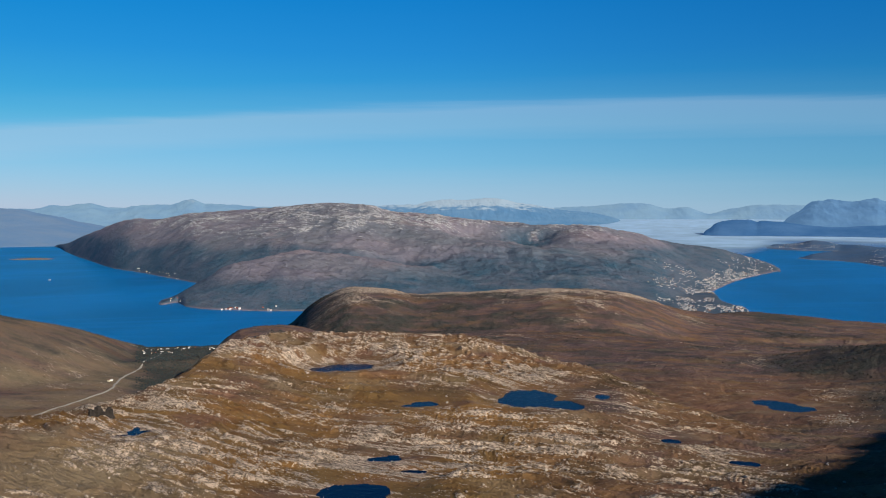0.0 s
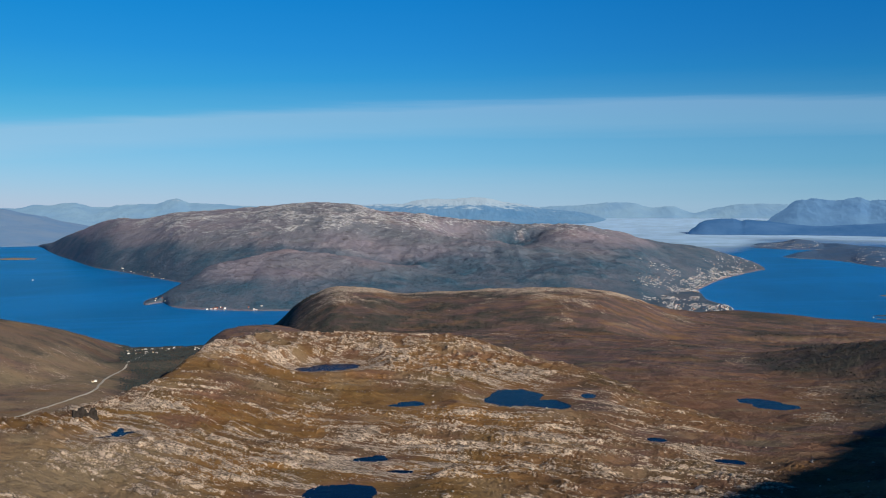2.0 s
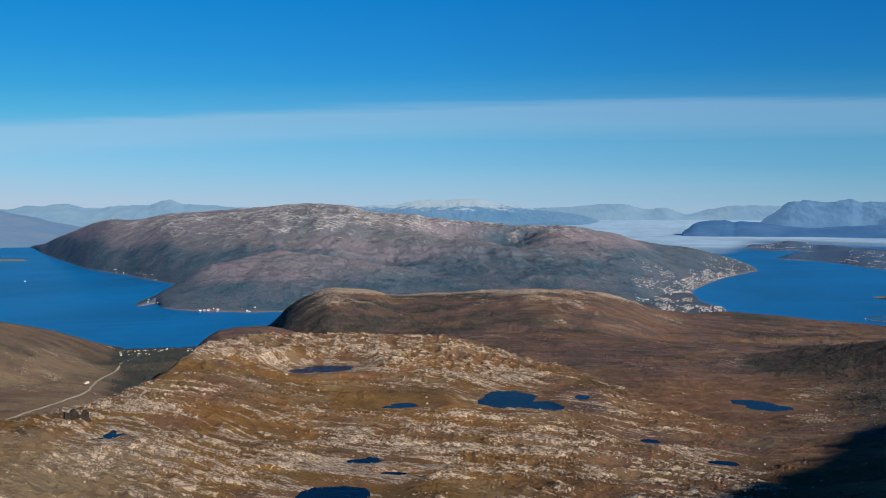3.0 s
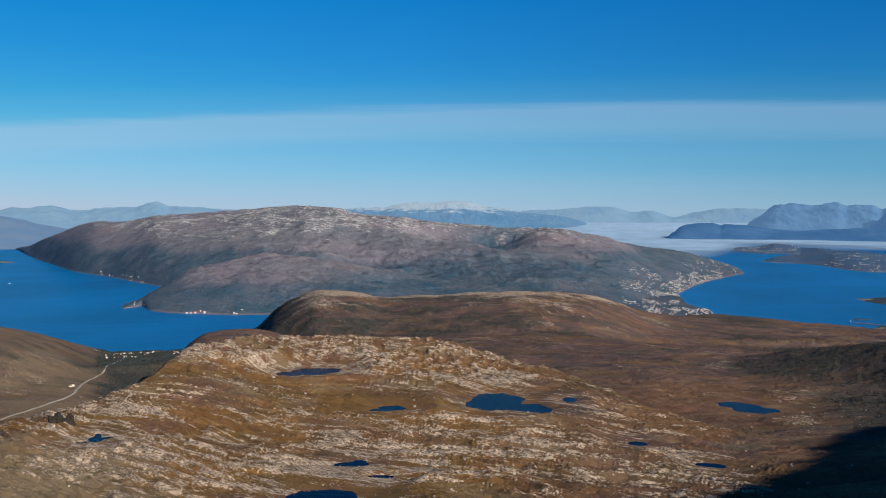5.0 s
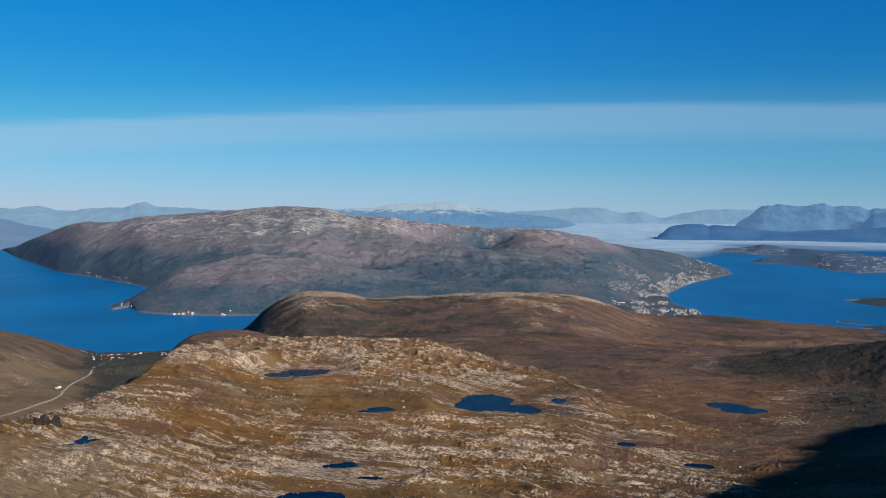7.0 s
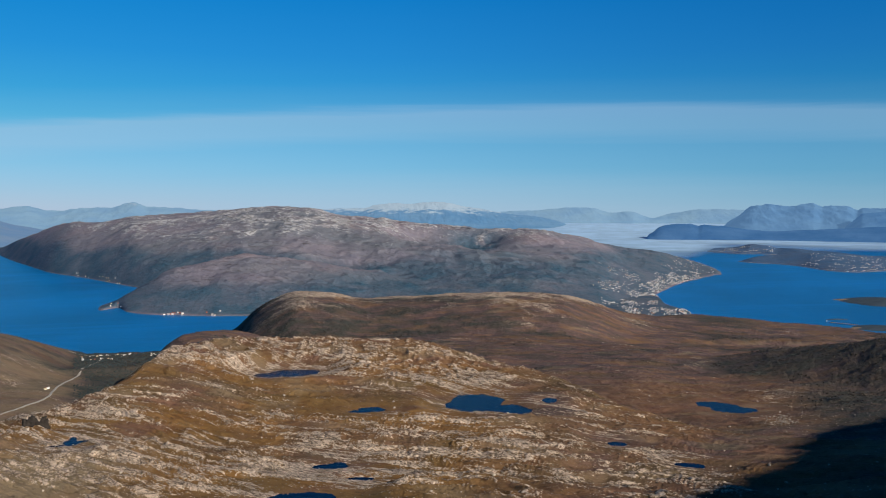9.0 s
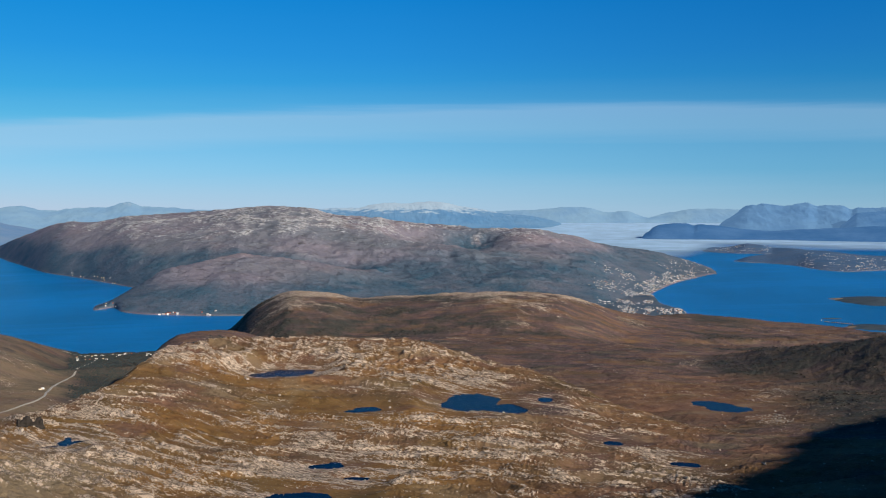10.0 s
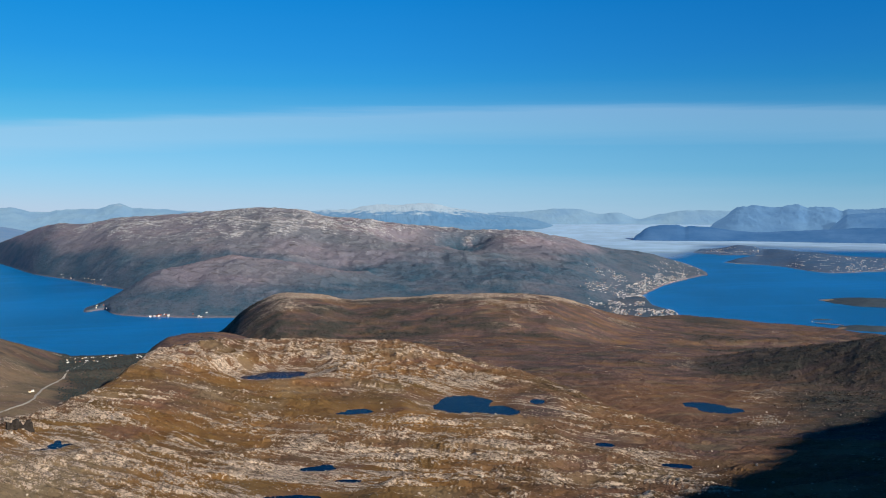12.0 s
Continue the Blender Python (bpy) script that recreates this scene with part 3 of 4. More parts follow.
# long scarps: a small drop with a bare pale lip
scarp = fractal(ALONG / 58, ACROSS / 5.2, 4, 67, 0.45)
lip = ease(0.075, 0.02, np.abs(scarp + 0.02)) * on_plateau * ease(-0.35, 0.1, rock_zone + 0.15) * (1 - 0.6 * dome) * ease(-0.22, 0.12, fractal(X / 15, Y / 11, 4, 69))
ground = ground + calm * on_plateau * ease(88, 100, R) * (1 - 0.7 * dome) * (0.46 + 0.5 * swell) * np.tanh(scarp * 9)
rock = rock + 0.28 * lip - 0.10 * on_plateau * ease(0.10, 0.2, np.abs(scarp))
# pale rock taken out of the colour to deepen the summit's shadow here
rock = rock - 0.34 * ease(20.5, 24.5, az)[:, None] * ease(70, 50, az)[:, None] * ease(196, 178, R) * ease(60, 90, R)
band = fractal(X / 46, Y / 13, 5, 73, 0.6)
rust = np.clip(ease(-0.1, 0.3, fractal(X / 30, Y / 30, 4, 71)) * 0.5 + (0.84 - 1.6 * band) * (1 - on_plateau) + 0.45 * on_plateau * ease(2, 12, az)[:, None] * ease(110, 70, az)[:, None] * ease(40, 75, R), 0, 0.95)
woods_and_shade = 1.15 * ease(20, 13, ground) * ease(-20.2, -18.9, az[:, None] + 2.2 * swell) * ease(-9, -11, az)[:, None] * ease(330, 380, R) * ease(-0.25, 0.1, swell + 0.25)
patch = fractal(X / 50, Y / 24, 6, 83, 0.6)
woods_and_shade = woods_and_shade + (1 - on_plateau) * (0.22 * ease(-0.05, 0.2, patch) + 0.6 * ease(0.10, 0.22, patch)) * (1 - 0.8 * np.exp(-(((az[:, None] - 20.5) / 6.0) ** 2) - ((R - 256) / 34) ** 2))
flame = fractal(X / 34, Y / 8, 5, 87, 0.6)
pond_side = np.exp(-(((az[:, None] - 20.5) / 7.0) ** 2) - ((R - 256) / 34) ** 2)
ember = (1 - on_plateau) * (0.85 * ease(0.08, 0.28, flame) * ease(-0.1, 0.25, rough + 0.2) + 1.0 * pond_side * ease(-0.25, 0.1, flame))
rust = rust * (1 - 0.75 * pond_side)
brow = np.exp(-(((az[:, None] + 16.5) / 4.5) ** 2) - ((R - 203) / 22) ** 2)
ember = ember + on_plateau * (0.85 * ease(0.05, 0.35, fractal(X / 20, Y / 12, 4, 89)) + 0.75 * brow * ease(-0.2, 0.15, flame))
ember = ember + 0.55 * dome * on_plateau * ease(-0.3, 0.2, rough)
woods_and_shade = woods_and_shade + 1.1 * on_knoll * ease(34, 28, ground) * ease(11, 3, az)[:, None] * ease(-0.2, 0.2, rough + 0.5 * patch)
# darkens the right-hand hill and the slope before it
woods_and_shade = np.maximum(woods_and_shade, dark_hill * (0.88 + 1.2 * rough + 0.7 * patch))
woods_and_shade = np.maximum(woods_and_shade, (0.92 + 1.1 * rough) * ease(23.5, 28.5, az[:, None] + 3 * rough) * ease(90, 55, az)[:, None] * ease(196, 216, R) * ease(350, 310, R))
# shade of the knoll's left side put in as dark cover
woods_and_shade = np.maximum(woods_and_shade, shaded_flank * (0.5 + 1.0 * rough))
woods_and_shade = np.maximum(woods_and_shade, 1.1 * np.exp(-(((az[:, None] - 21.4) / 2.4) ** 2) - ((R - 556) / 18) ** 2))

for key, lobes in TARNS.items():
    d, wide = np.full_like(X, 9.0), np.full_like(X, 9.0)
    for taz, tr, tz, hw, hl in lobes:
        u = (az[:, None] - taz) * math.pi / 180 * tr / hw
        v = (R - tr) / hl
        d = np.minimum(d, np.sqrt(u * u + v * v))
        wide = np.minimum(wide, np.hypot(u * hw / (hw + 3.0), v * hl / (hl + 4.5)))
    hw, tz = lobes[0][3], lobes[0][2]
    d = d + 0.55 * fractal(X / (hw * 0.75) + 3 * tz, Y / (hw * 0.75), 4, 91, 0.6)
    blend = np.where(d < 1.35, 0.0, ease(0.9, 2.0, wide))
    shape = tz + np.where(d < 1, -0.9 * (1 - d) - 0.02, np.minimum(0.25 * (d - 1), 0.35))
    ground = shape * (1 - blend) + ground * blend
    rock = rock + (0.07 + 0.5 * rough) * ease(0.9, 1.02, d) * ease(1.6, 1.1, d)
    woods_and_shade = woods_and_shade * ease(1.0, 1.6, d)

meadow = ease(-13, -20, az)[:, None] * ease(-90, -55, az)[:, None] * ease(185, 140, R) * ease(40, 75, R)
straw = 0.95 * meadow * ease(-0.3, 0.15, swell) + 0.5 * ease(0.05, 0.3, fractal(X / 18, Y / 18, 4, 77))
left_hill = ease(-17.5, -21, az)[:, None] * ease(-90, -55, az)[:, None] * ease(270, 310, R)
straw = straw * on_plateau + 0.5 * (1 - on_plateau) * ease(0.12, 0.32, fractal(X / 38, Y / 9, 5, 79, 0.6)) + left_hill * (0.36 + 0.9 * patch + ease(21, 12, ground) * (0.24 + 1.1 * patch))
heather = fractal(X / 26, Y / 13, 5, 85, 0.6)
woods_and_shade = woods_and_shade + left_hill * (0.12 * ease(14, 20, ground) + 0.55 * ease(0.06, 0.22, heather))
woods_and_shade = woods_and_shade * (1 - 0.45 * left_hill * ease(440, 400, R))
rock = rock - 0.05 * meadow
sheet("ground", az, r, ground, "rolling autumn fell of dry grass, heath and pale bedrock", material_=FELL, masks={"rock": rock, "rust": rust, "wood": woods_and_shade, "straw": straw, "ember": ember * (1 - 0.8 * left_hill)})
GROUND, GROUND_WOODS, GROUND_ROCK = (az, r, ground), woods_and_shade, rock


def surface(at, x, y):
    """Height of a sheet at places of the plan."""
    a, rr, z = at
    qa, qr = math.degrees(math.atan2(x, y)), math.hypot(x, y)
    i = min(max(int(np.searchsorted(a, qa)) - 1, 0), len(a) - 2)
    j = min(max(int(np.searchsorted(rr, qr)) - 1, 0), len(rr) - 2)
    s, t = (qa - a[i]) / (a[i + 1] - a[i]), (qr - rr[j]) / (rr[j + 1] - rr[j])
    return float((z[i, j] * (1 - s) + z[i + 1, j] * s) * (1 - t) + (z[i, j + 1] * (1 - s) + z[i + 1, j + 1] * s) * t)


def surfaces(at, xy):
    a, rr, z = at
    qa, qr = np.degrees(np.arctan2(xy[:, 0], xy[:, 1])), np.hypot(xy[:, 0], xy[:, 1])
    i = np.clip(np.searchsorted(a, qa) - 1, 0, len(a) - 2)
    j = np.clip(np.searchsorted(rr, qr) - 1, 0, len(rr) - 2)
    s, t = (qa - a[i]) / (a[i + 1] - a[i]), (qr - rr[j]) / (rr[j + 1] - rr[j])
    return (z[i, j] * (1 - s) + z[i + 1, j] * s) * (1 - t) + (z[i, j + 1] * (1 - s) + z[i + 1, j + 1] * s) * t


def polar(az_, r_):
    return math.sin(radians(az_)) * r_, math.cos(radians(az_)) * r_


# island across the sound
az = np.arange(-26, 24, 0.07)
r = np.concatenate([np.geomspace(640, 1450, 300), np.geomspace(1460, 2700, 60)])
R = r[None, :]
main = ridge(az, R, ISLE, 0, -1.5, 500, -10, 1.5, 8.0, ISLE_SHORE)
bench = ridge(az, R, BENCH, 0, -1.0, 170, -12, 1.7, 8.0, BENCH_SHORE)
spit_edge = glide(az, [q[0] for q in TOWNSPIT], [q[1] for q in TOWNSPIT])[:, None]
spit = np.clip((spit_edge - R) * 0.1, -6, 2.5) - (4 * np.clip(az - 19.2, 0, None) + 1.0 * np.clip(13.0 - az, 0, None))[:, None]
isle = higher(higher(main, bench, 4.0), spit, 1.5)
AZ = np.radians(az)[:, None]
X, Y = np.sin(AZ) * R, np.cos(AZ) * R
tall = ease(2, 22, isle)
west_end = 1 - 0.5 * ease(-6, -20, az)[:, None]
for ha, hr, deep, across, along in ((5.8, 1100, 21.0, 56, 46), (1.6, 1105, 15.0, 46, 34), (9.4, 1040, 9.0, 50, 40)):
    side = (az[:, None] - ha) * math.pi / 180 * hr
    side = np.where(side < 0, side / across, side / (0.7 * across))
    depth_ = np.where(R < hr, (R - hr) / (2.0 * along), (R - hr) / (0.8 * along))
    isle = isle - deep * np.exp(-(side ** 2) - depth_ ** 2)
gully = fractal(X / 70, Y / 160, 5, 101, 0.55, True)
spur = fractal((X * 0.9 - Y * 0.44) / 150, (X * 0.44 + Y * 0.9) / 46, 5, 107, 0.55, True)
bumps = fractal(X / 120, Y / 120, 6, 111, 0.5)
crag = fractal(X / 26, Y / 40, 5, 121, 0.6)
cliff = fractal(X / 60, Y / 34, 5, 127, 0.6, True)
isle = isle + tall * west_end * (6.5 * (spur - 0.25) + 4.0 * gully + 9.0 * bumps * ease(86, 58, isle) + 3.6 * crag + 3.0 * (cliff - 0.3)) + (1 - tall) * 0.5 * crag
rock = ease(36, 70, isle) * (0.30 + 0.5 * crag + 0.4 * bumps) + 0.10 + (0.35 * crag + 0.12 * cliff + 0.22 * (spur - 0.2)) * tall
rust = ease(0.0, 0.3, bumps) * 0.6
tree_line = np.where(bench > main, 19 + 10 * bumps, 33 + 24 * bumps) + 8 * gully
woods_and_shade = ease(tree_line + 7, tree_line - 7, isle) * (0.85 + 0.6 * crag) * ease(0.0, 1.0, isle) * (1 - 0.1 * ease(12, 16, az)[:, None])
# shade inside the carved hollow put in as dark cover
hollow = np.exp(-(((az[:, None] - 5.7) / 1.9) ** 2) - ((R - 1095) / 55) ** 2)
woods_and_shade, rock = np.maximum(woods_and_shade, 1.3 * hollow * ease(0.32, 0.05, crag)), rock + 0.10 * hollow
beach = ease(1.3, 0.5, isle)
woods_and_shade, rock = woods_and_shade * (1 - 0.7 * beach), rock + 0.22 * beach
sheet("island_ground", az, r, isle, "long low island of brown heath over dark birch slopes", material_=HAZED_ISLE_FELL, masks={"rock": rock, "rust": rust, "wood": woods_and_shade, "straw": ease(0.05, 0.3, gully * bumps)})
ISLAND, ISLAND_WOODS = (az, r, isle), woods_and_shade

# second island with a town, in front of the fog
az = np.arange(18, 36, 0.1)
r = np.geomspace(1250, 2300, 130)
R = r[None, :]
town_isle = higher(ridge(az, R, TROMSO, 0, -1.0, 250, -8, 1.3, 6.0, TROMSO_SHORE), ridge(az, R, FORELAND, 0, -1.0, 140, -6, 1.3, 6.0, FORELAND_SHORE), 1.0)
AZ = np.radians(az)[:, None]
X, Y = np.sin(AZ) * R, np.cos(AZ) * R
crag = fractal(X / 60, Y / 60, 5, 131)
town_isle = town_isle + 2.5 * crag * ease(0, 6, town_isle)
sheet("town_island_ground", az, r, town_isle, "low wooded island with a scattered town", material_=HAZED_TOWN_FELL, masks={"rock": 0.2 + crag * 0.5 + 0.25 * ease(1.2, 0.4, town_isle), "rust": crag * 0.5, "wood": (0.75 + crag) * ease(0.4, 1.2, town_isle)})
TOWN_ISLE = (az, r, town_isle)


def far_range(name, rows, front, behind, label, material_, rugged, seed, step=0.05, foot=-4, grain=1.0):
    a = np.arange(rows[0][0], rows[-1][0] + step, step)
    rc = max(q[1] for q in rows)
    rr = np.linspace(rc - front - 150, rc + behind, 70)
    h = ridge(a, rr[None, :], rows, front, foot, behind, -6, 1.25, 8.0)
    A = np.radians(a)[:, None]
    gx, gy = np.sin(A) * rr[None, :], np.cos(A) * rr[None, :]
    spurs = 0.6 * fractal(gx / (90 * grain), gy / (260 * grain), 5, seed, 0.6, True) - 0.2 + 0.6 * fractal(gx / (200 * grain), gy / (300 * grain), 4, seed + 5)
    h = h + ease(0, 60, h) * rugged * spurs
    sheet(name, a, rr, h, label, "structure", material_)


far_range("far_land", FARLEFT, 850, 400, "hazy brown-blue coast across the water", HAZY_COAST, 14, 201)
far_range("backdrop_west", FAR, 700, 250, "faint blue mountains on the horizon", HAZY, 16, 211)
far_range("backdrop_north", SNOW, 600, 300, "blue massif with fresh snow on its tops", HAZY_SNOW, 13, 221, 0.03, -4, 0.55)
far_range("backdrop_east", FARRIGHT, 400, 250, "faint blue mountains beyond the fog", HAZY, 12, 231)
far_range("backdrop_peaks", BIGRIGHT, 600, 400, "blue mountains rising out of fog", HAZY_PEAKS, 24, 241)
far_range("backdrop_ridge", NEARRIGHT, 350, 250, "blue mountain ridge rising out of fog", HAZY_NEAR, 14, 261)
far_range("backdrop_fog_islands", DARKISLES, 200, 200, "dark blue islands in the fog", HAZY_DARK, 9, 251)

# sea
az = np.linspace(-180, 180, 181)
r = np.concatenate([[60.0], np.geomspace(300, 4900, 24)])
sheet("sea", az, r, np.zeros((len(az), len(r))), "calm deep-blue fjord water", material_=SEA)
for key, lobes in TARNS.items():
    # water plane under the whole basin; its shore is where the ground rises through it
    a0 = min(q[0] - math.degrees(q[3] / q[1]) * 1.3 for q in lobes)
    a1 = max(q[0] + math.degrees(q[3] / q[1]) * 1.3 for q in lobes)
    r0, r1 = min(q[1] - q[4] * 1.3 for q in lobes), max(q[1] + q[4] * 1.3 for q in lobes)
    bm = bmesh.new()
    ring = []
    for k in range(40):
        c, s_ = math.cos(k * math.pi / 20), math.sin(k * math.pi / 20)
        q = [math.copysign(abs(v) ** 0.75, v) for v in (c, s_)] if len(lobes) > 1 else (c, s_)
        ring.append(bm.verts.new((*polar((a0 + a1) / 2 + q[0] * (a1 - a0) / 2, (r0 + r1) / 2 + q[1] * (r1 - r0) / 2), lobes[0][2])))
    bm.faces.new(ring[::-1])
    me = bpy.data.meshes.new("tarn_water")
    bm.normal_update()
    bm.to_mesh(me)
    bm.free()
    me.materials.append(TARN)
    tagged(new("tarn_water", me), "small dark-blue mountain tarn among pale rock", "water", "tarns on the plateau", "structure")


# fog bank lying over the far sound
az = np.arange(8.0, 36.0, 0.1)
r = np.geomspace(1500, 4880, 160)
R = r[None, :]
AZ = np.radians(az)[:, None]
X, Y = np.sin(AZ) * R, np.cos(AZ) * R
billow = fractal(X / 420, Y / 420, 5, 301)
fog_top = 3.0 + 33.0 * ease(3050, 4300, R) + 2.2 * billow
front = glide(az, [8.0, 15.0, 19.0, 21.0, 23.0, 36.0], [1450, 1400, 1500, 1850, 1950, 1850])[:, None]
dense = ease(0, 700, R - front + 500 * billow) * (0.90 + 0.35 * billow) * ease(8.0, 9.5, az)[:, None]
m, t = material("fog")
p = place(t)
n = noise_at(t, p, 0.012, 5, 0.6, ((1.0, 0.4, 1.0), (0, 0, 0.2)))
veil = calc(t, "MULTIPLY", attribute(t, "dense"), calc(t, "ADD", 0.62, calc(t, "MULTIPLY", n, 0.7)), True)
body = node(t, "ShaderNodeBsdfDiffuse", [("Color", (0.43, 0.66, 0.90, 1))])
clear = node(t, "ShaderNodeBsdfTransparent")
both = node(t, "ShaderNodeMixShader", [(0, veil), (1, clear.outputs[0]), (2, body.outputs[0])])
node(t, "ShaderNodeOutputMaterial", [("Surface", both.outputs[0])])
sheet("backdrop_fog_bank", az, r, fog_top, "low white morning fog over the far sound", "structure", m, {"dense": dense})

# ---- roads ----


def strip(name, points, width, at, label, material_, lift=0.06, thick=0.05):
    """A road laid along plan points given as azimuth and range, with a flat crown and shoulders."""
    pts = []
    n = len(points)
    for i in range(n - 1):
        for k in range(8):
            u = k / 8
            q = [points[max(i - 1, 0)], points[i], points[i + 1], points[min(i + 2, n - 1)]]
            c = [0.5 * (2 * q[1][d] + (q[2][d] - q[0][d]) * u + (2 * q[0][d] - 5 * q[1][d] + 4 * q[2][d] - q[3][d]) * u * u + (3 * q[1][d] - q[0][d] - 3 * q[2][d] + q[3][d]) * u**3) for d in (0, 1)]
            pts.append(Vector((*polar(*c), 0)))
    pts.append(Vector((*polar(*points[-1]), 0)))
    bm = bmesh.new()
    rows = []
    for i, p_ in enumerate(pts):
        d = (pts[min(i + 1, len(pts) - 1)] - pts[max(i - 1, 0)]).normalized()
        side = Vector((d.y, -d.x, 0))
        high = max(surface(at, p_.x + side.x * e, p_.y + side.y * e) for e in (-width * 0.6, 0, width * 0.6)) + lift
        row = []
        for e, dz in ((-0.75, -0.8), (-0.5, 0.0), (0.5, 0.0), (0.75, -0.8)):
            v = p_ + side * e * width
            row.append(bm.verts.new((v.x, v.y, high + dz)))
        rows.append(row)
    for a_, b_ in zip(rows, rows[1:]):
        for k in range(3):
            bm.faces.new((a_[k], a_[k + 1], b_[k + 1], b_[k]))
    bmesh.ops.recalc_face_normals(bm, faces=bm.faces)
    me = bpy.data.meshes.new(name)
    bm.to_mesh(me)
    bm.free()
    me.materials.append(material_)
    return tagged(new(name, me), label, "road", kind="structure")


ROAD = [(-29.0, 300), (-27.23, 310), (-25.41, 318), (-23.53, 330), (-21.92, 345), (-21.01, 362), (-20.8, 375), (-20.2, 400), (-19.26, 430), (-18.25, 470), (-17.9, 502)]
strip("road", ROAD, 0.78, GROUND, "pale winding country road down to the shore", ASPHALT)
strip("road", [(-19.9, 506), (-18.9, 508), (-17.9, 506), (-16.9, 508), (-15.8, 511), (-14.8, 512)], 0.6, GROUND, "narrow shore road through a hamlet", ASPHALT)

# ---- houses ----
WALLS = [plain("white_cladding", (0.80, 0.79, 0.75), 0.6, 0.05), plain("cream_cladding", (0.74, 0.66, 0.48), 0.6, 0.06), plain("red_cladding", (0.36, 0.10, 0.06), 0.65, 0.1), plain("grey_cladding", (0.42, 0.43, 0.44), 0.6, 0.08)]
ROOFS = [plain("dark_roof", (0.07, 0.07, 0.075), 0.7, 0.2), plain("pale_metal_roof", (0.50, 0.50, 0.50), 0.45, 0.1), plain("brown_tile_roof", (0.20, 0.10, 0.065), 0.8, 0.15)]
GLASS_DARK = plain("window_glass", (0.03, 0.04, 0.05), 0.1, 0.1, 3.0, 0.6)


def part(name, bm, material_, parent, label=""):
    me = bpy.data.meshes.new(name)
    bmesh.ops.recalc_face_normals(bm, faces=bm.faces)
    bm.to_mesh(me)
    bm.free()
    me.materials.append(material_)
    ob = new(name, me)
    ob.parent = parent
    if label:
        ob["label"] = label
    return ob


def box(bm, x0, y0, z0, x1, y1, z1):
    made = bmesh.ops.create_cube(bm, size=1.0, matrix=Matrix.Translation(((x0 + x1) / 2, (y0 + y1) / 2, (z0 + z1) / 2)) @ Matrix.Diagonal((x1 - x0, y1 - y0, z1 - z0, 1)))
    return made["verts"]


def prism(bm, w, d, z0, z1, over=0.06, thick=0.05):
    """A pitched roof with eaves, two thick slopes."""
    x, y = w / 2 + over, d / 2 + over
    drop = (z1 - z0) / (d / 2) * over
    out = [(-y, z0 - drop), (0, z1), (y, z0 - drop), (y, z0 - drop + thick), (0, z1 + thick), (-y, z0 - drop + thick)]
    ends = [[bm.verts.new((sx * x, a_, b_)) for a_, b_ in out] for sx in (-1, 1)]
    for k in range(6):
        bm.faces.new((ends[0][k], ends[0][(k + 1) % 6], ends[1][(k + 1) % 6], ends[1][k]))
    for e in ends:
        bm.faces.new((e[0], e[1], e[4], e[5]))
        bm.faces.new((e[1], e[2], e[3], e[4]))


def house(w, d, h, wall, roof, label, windows=3):
    base = tagged(new("house"), label, "house")
    bm = bmesh.new()
    box(bm, -w / 2, -d / 2, -0.6, w / 2, d / 2, h)
    rise = d * 0.32
    for sx in (-1, 1):
        g = [bm.verts.new((sx * w / 2, -d / 2, h)), bm.verts.new((sx * w / 2, d / 2, h)), bm.verts.new((sx * w / 2, 0, h + rise))]
        bm.faces.new(g)
    part("wall", bm, wall, base)
    bm = bmesh.new()
    prism(bm, w, d, h, h + rise)
    part("roof", bm, roof, base)
    bm = bmesh.new()
    box(bm, w * 0.12, 0.02, h + rise * 0.5, w * 0.12 + 0.12, 0.14, h + rise + 0.16)
    part("chimney", bm, ROOFS[2], base)
    for k in range(windows):
        x = (k + 0.5) / windows * w - w / 2
        bm = bmesh.new()
        box(bm, x - 0.08, -d / 2 - 0.012, h * 0.42, x + 0.08, -d / 2 + 0.01, h * 0.78)
        part("window", bm, GLASS_DARK, base)
    return base


KINDS = [
    (house(1.7, 1.15, 0.85, WALLS[0], ROOFS[0], "white wooden house with a dark pitched roof"), 1.0),
    (house(2.3, 1.2, 0.75, WALLS[0], ROOFS[1], "long white house with a pale metal roof"), 0.8),
    (house(1.6, 1.1, 0.9, WALLS[1], ROOFS[2], "cream wooden house with a brown tiled roof"), 0.6),
    (house(1.5, 1.1, 0.8, WALLS[2], ROOFS[0], "red wooden house with a dark roof"), 0.25),
    (house(2.0, 1.3, 1.1, WALLS[3], ROOFS[1], "grey two-storey house with a pale roof"), 0.4),
]
dice = random.Random(7)
taken = [False] * len(KINDS)
built = []


def settle(at, az_, r_, group, size=1.0, turn=None, low=0.25, high=30.0, gap=1.9):
    """Set one house down on the ground, if the spot is dry and free."""
    x, y = polar(az_, r_)
    z = surface(at, x, y)
    if not low < z < high or any((x - bx) ** 2 + (y - by) ** 2 < (gap * size) ** 2 for bx, by in built):
        return False
    built.append((x, y))
    k = dice.choices(range(len(KINDS)), [q[1] for q in KINDS])[0]
    turn = (-az_ + dice.gauss(0, 22) if turn is None else turn) + (90 if dice.random() < 0.15 else 0)
    m_ = pose(x, y, z + 0.02, 0, 0, turn)
    ob = KINDS[k][0]
    if taken[k]:
        ob = copy_thing(ob, m_)
    else:
        ob.matrix_basis = m_
        taken[k] = True
    ob.scale = (size, size, size)
    tagged(ob, group=group)
    return True


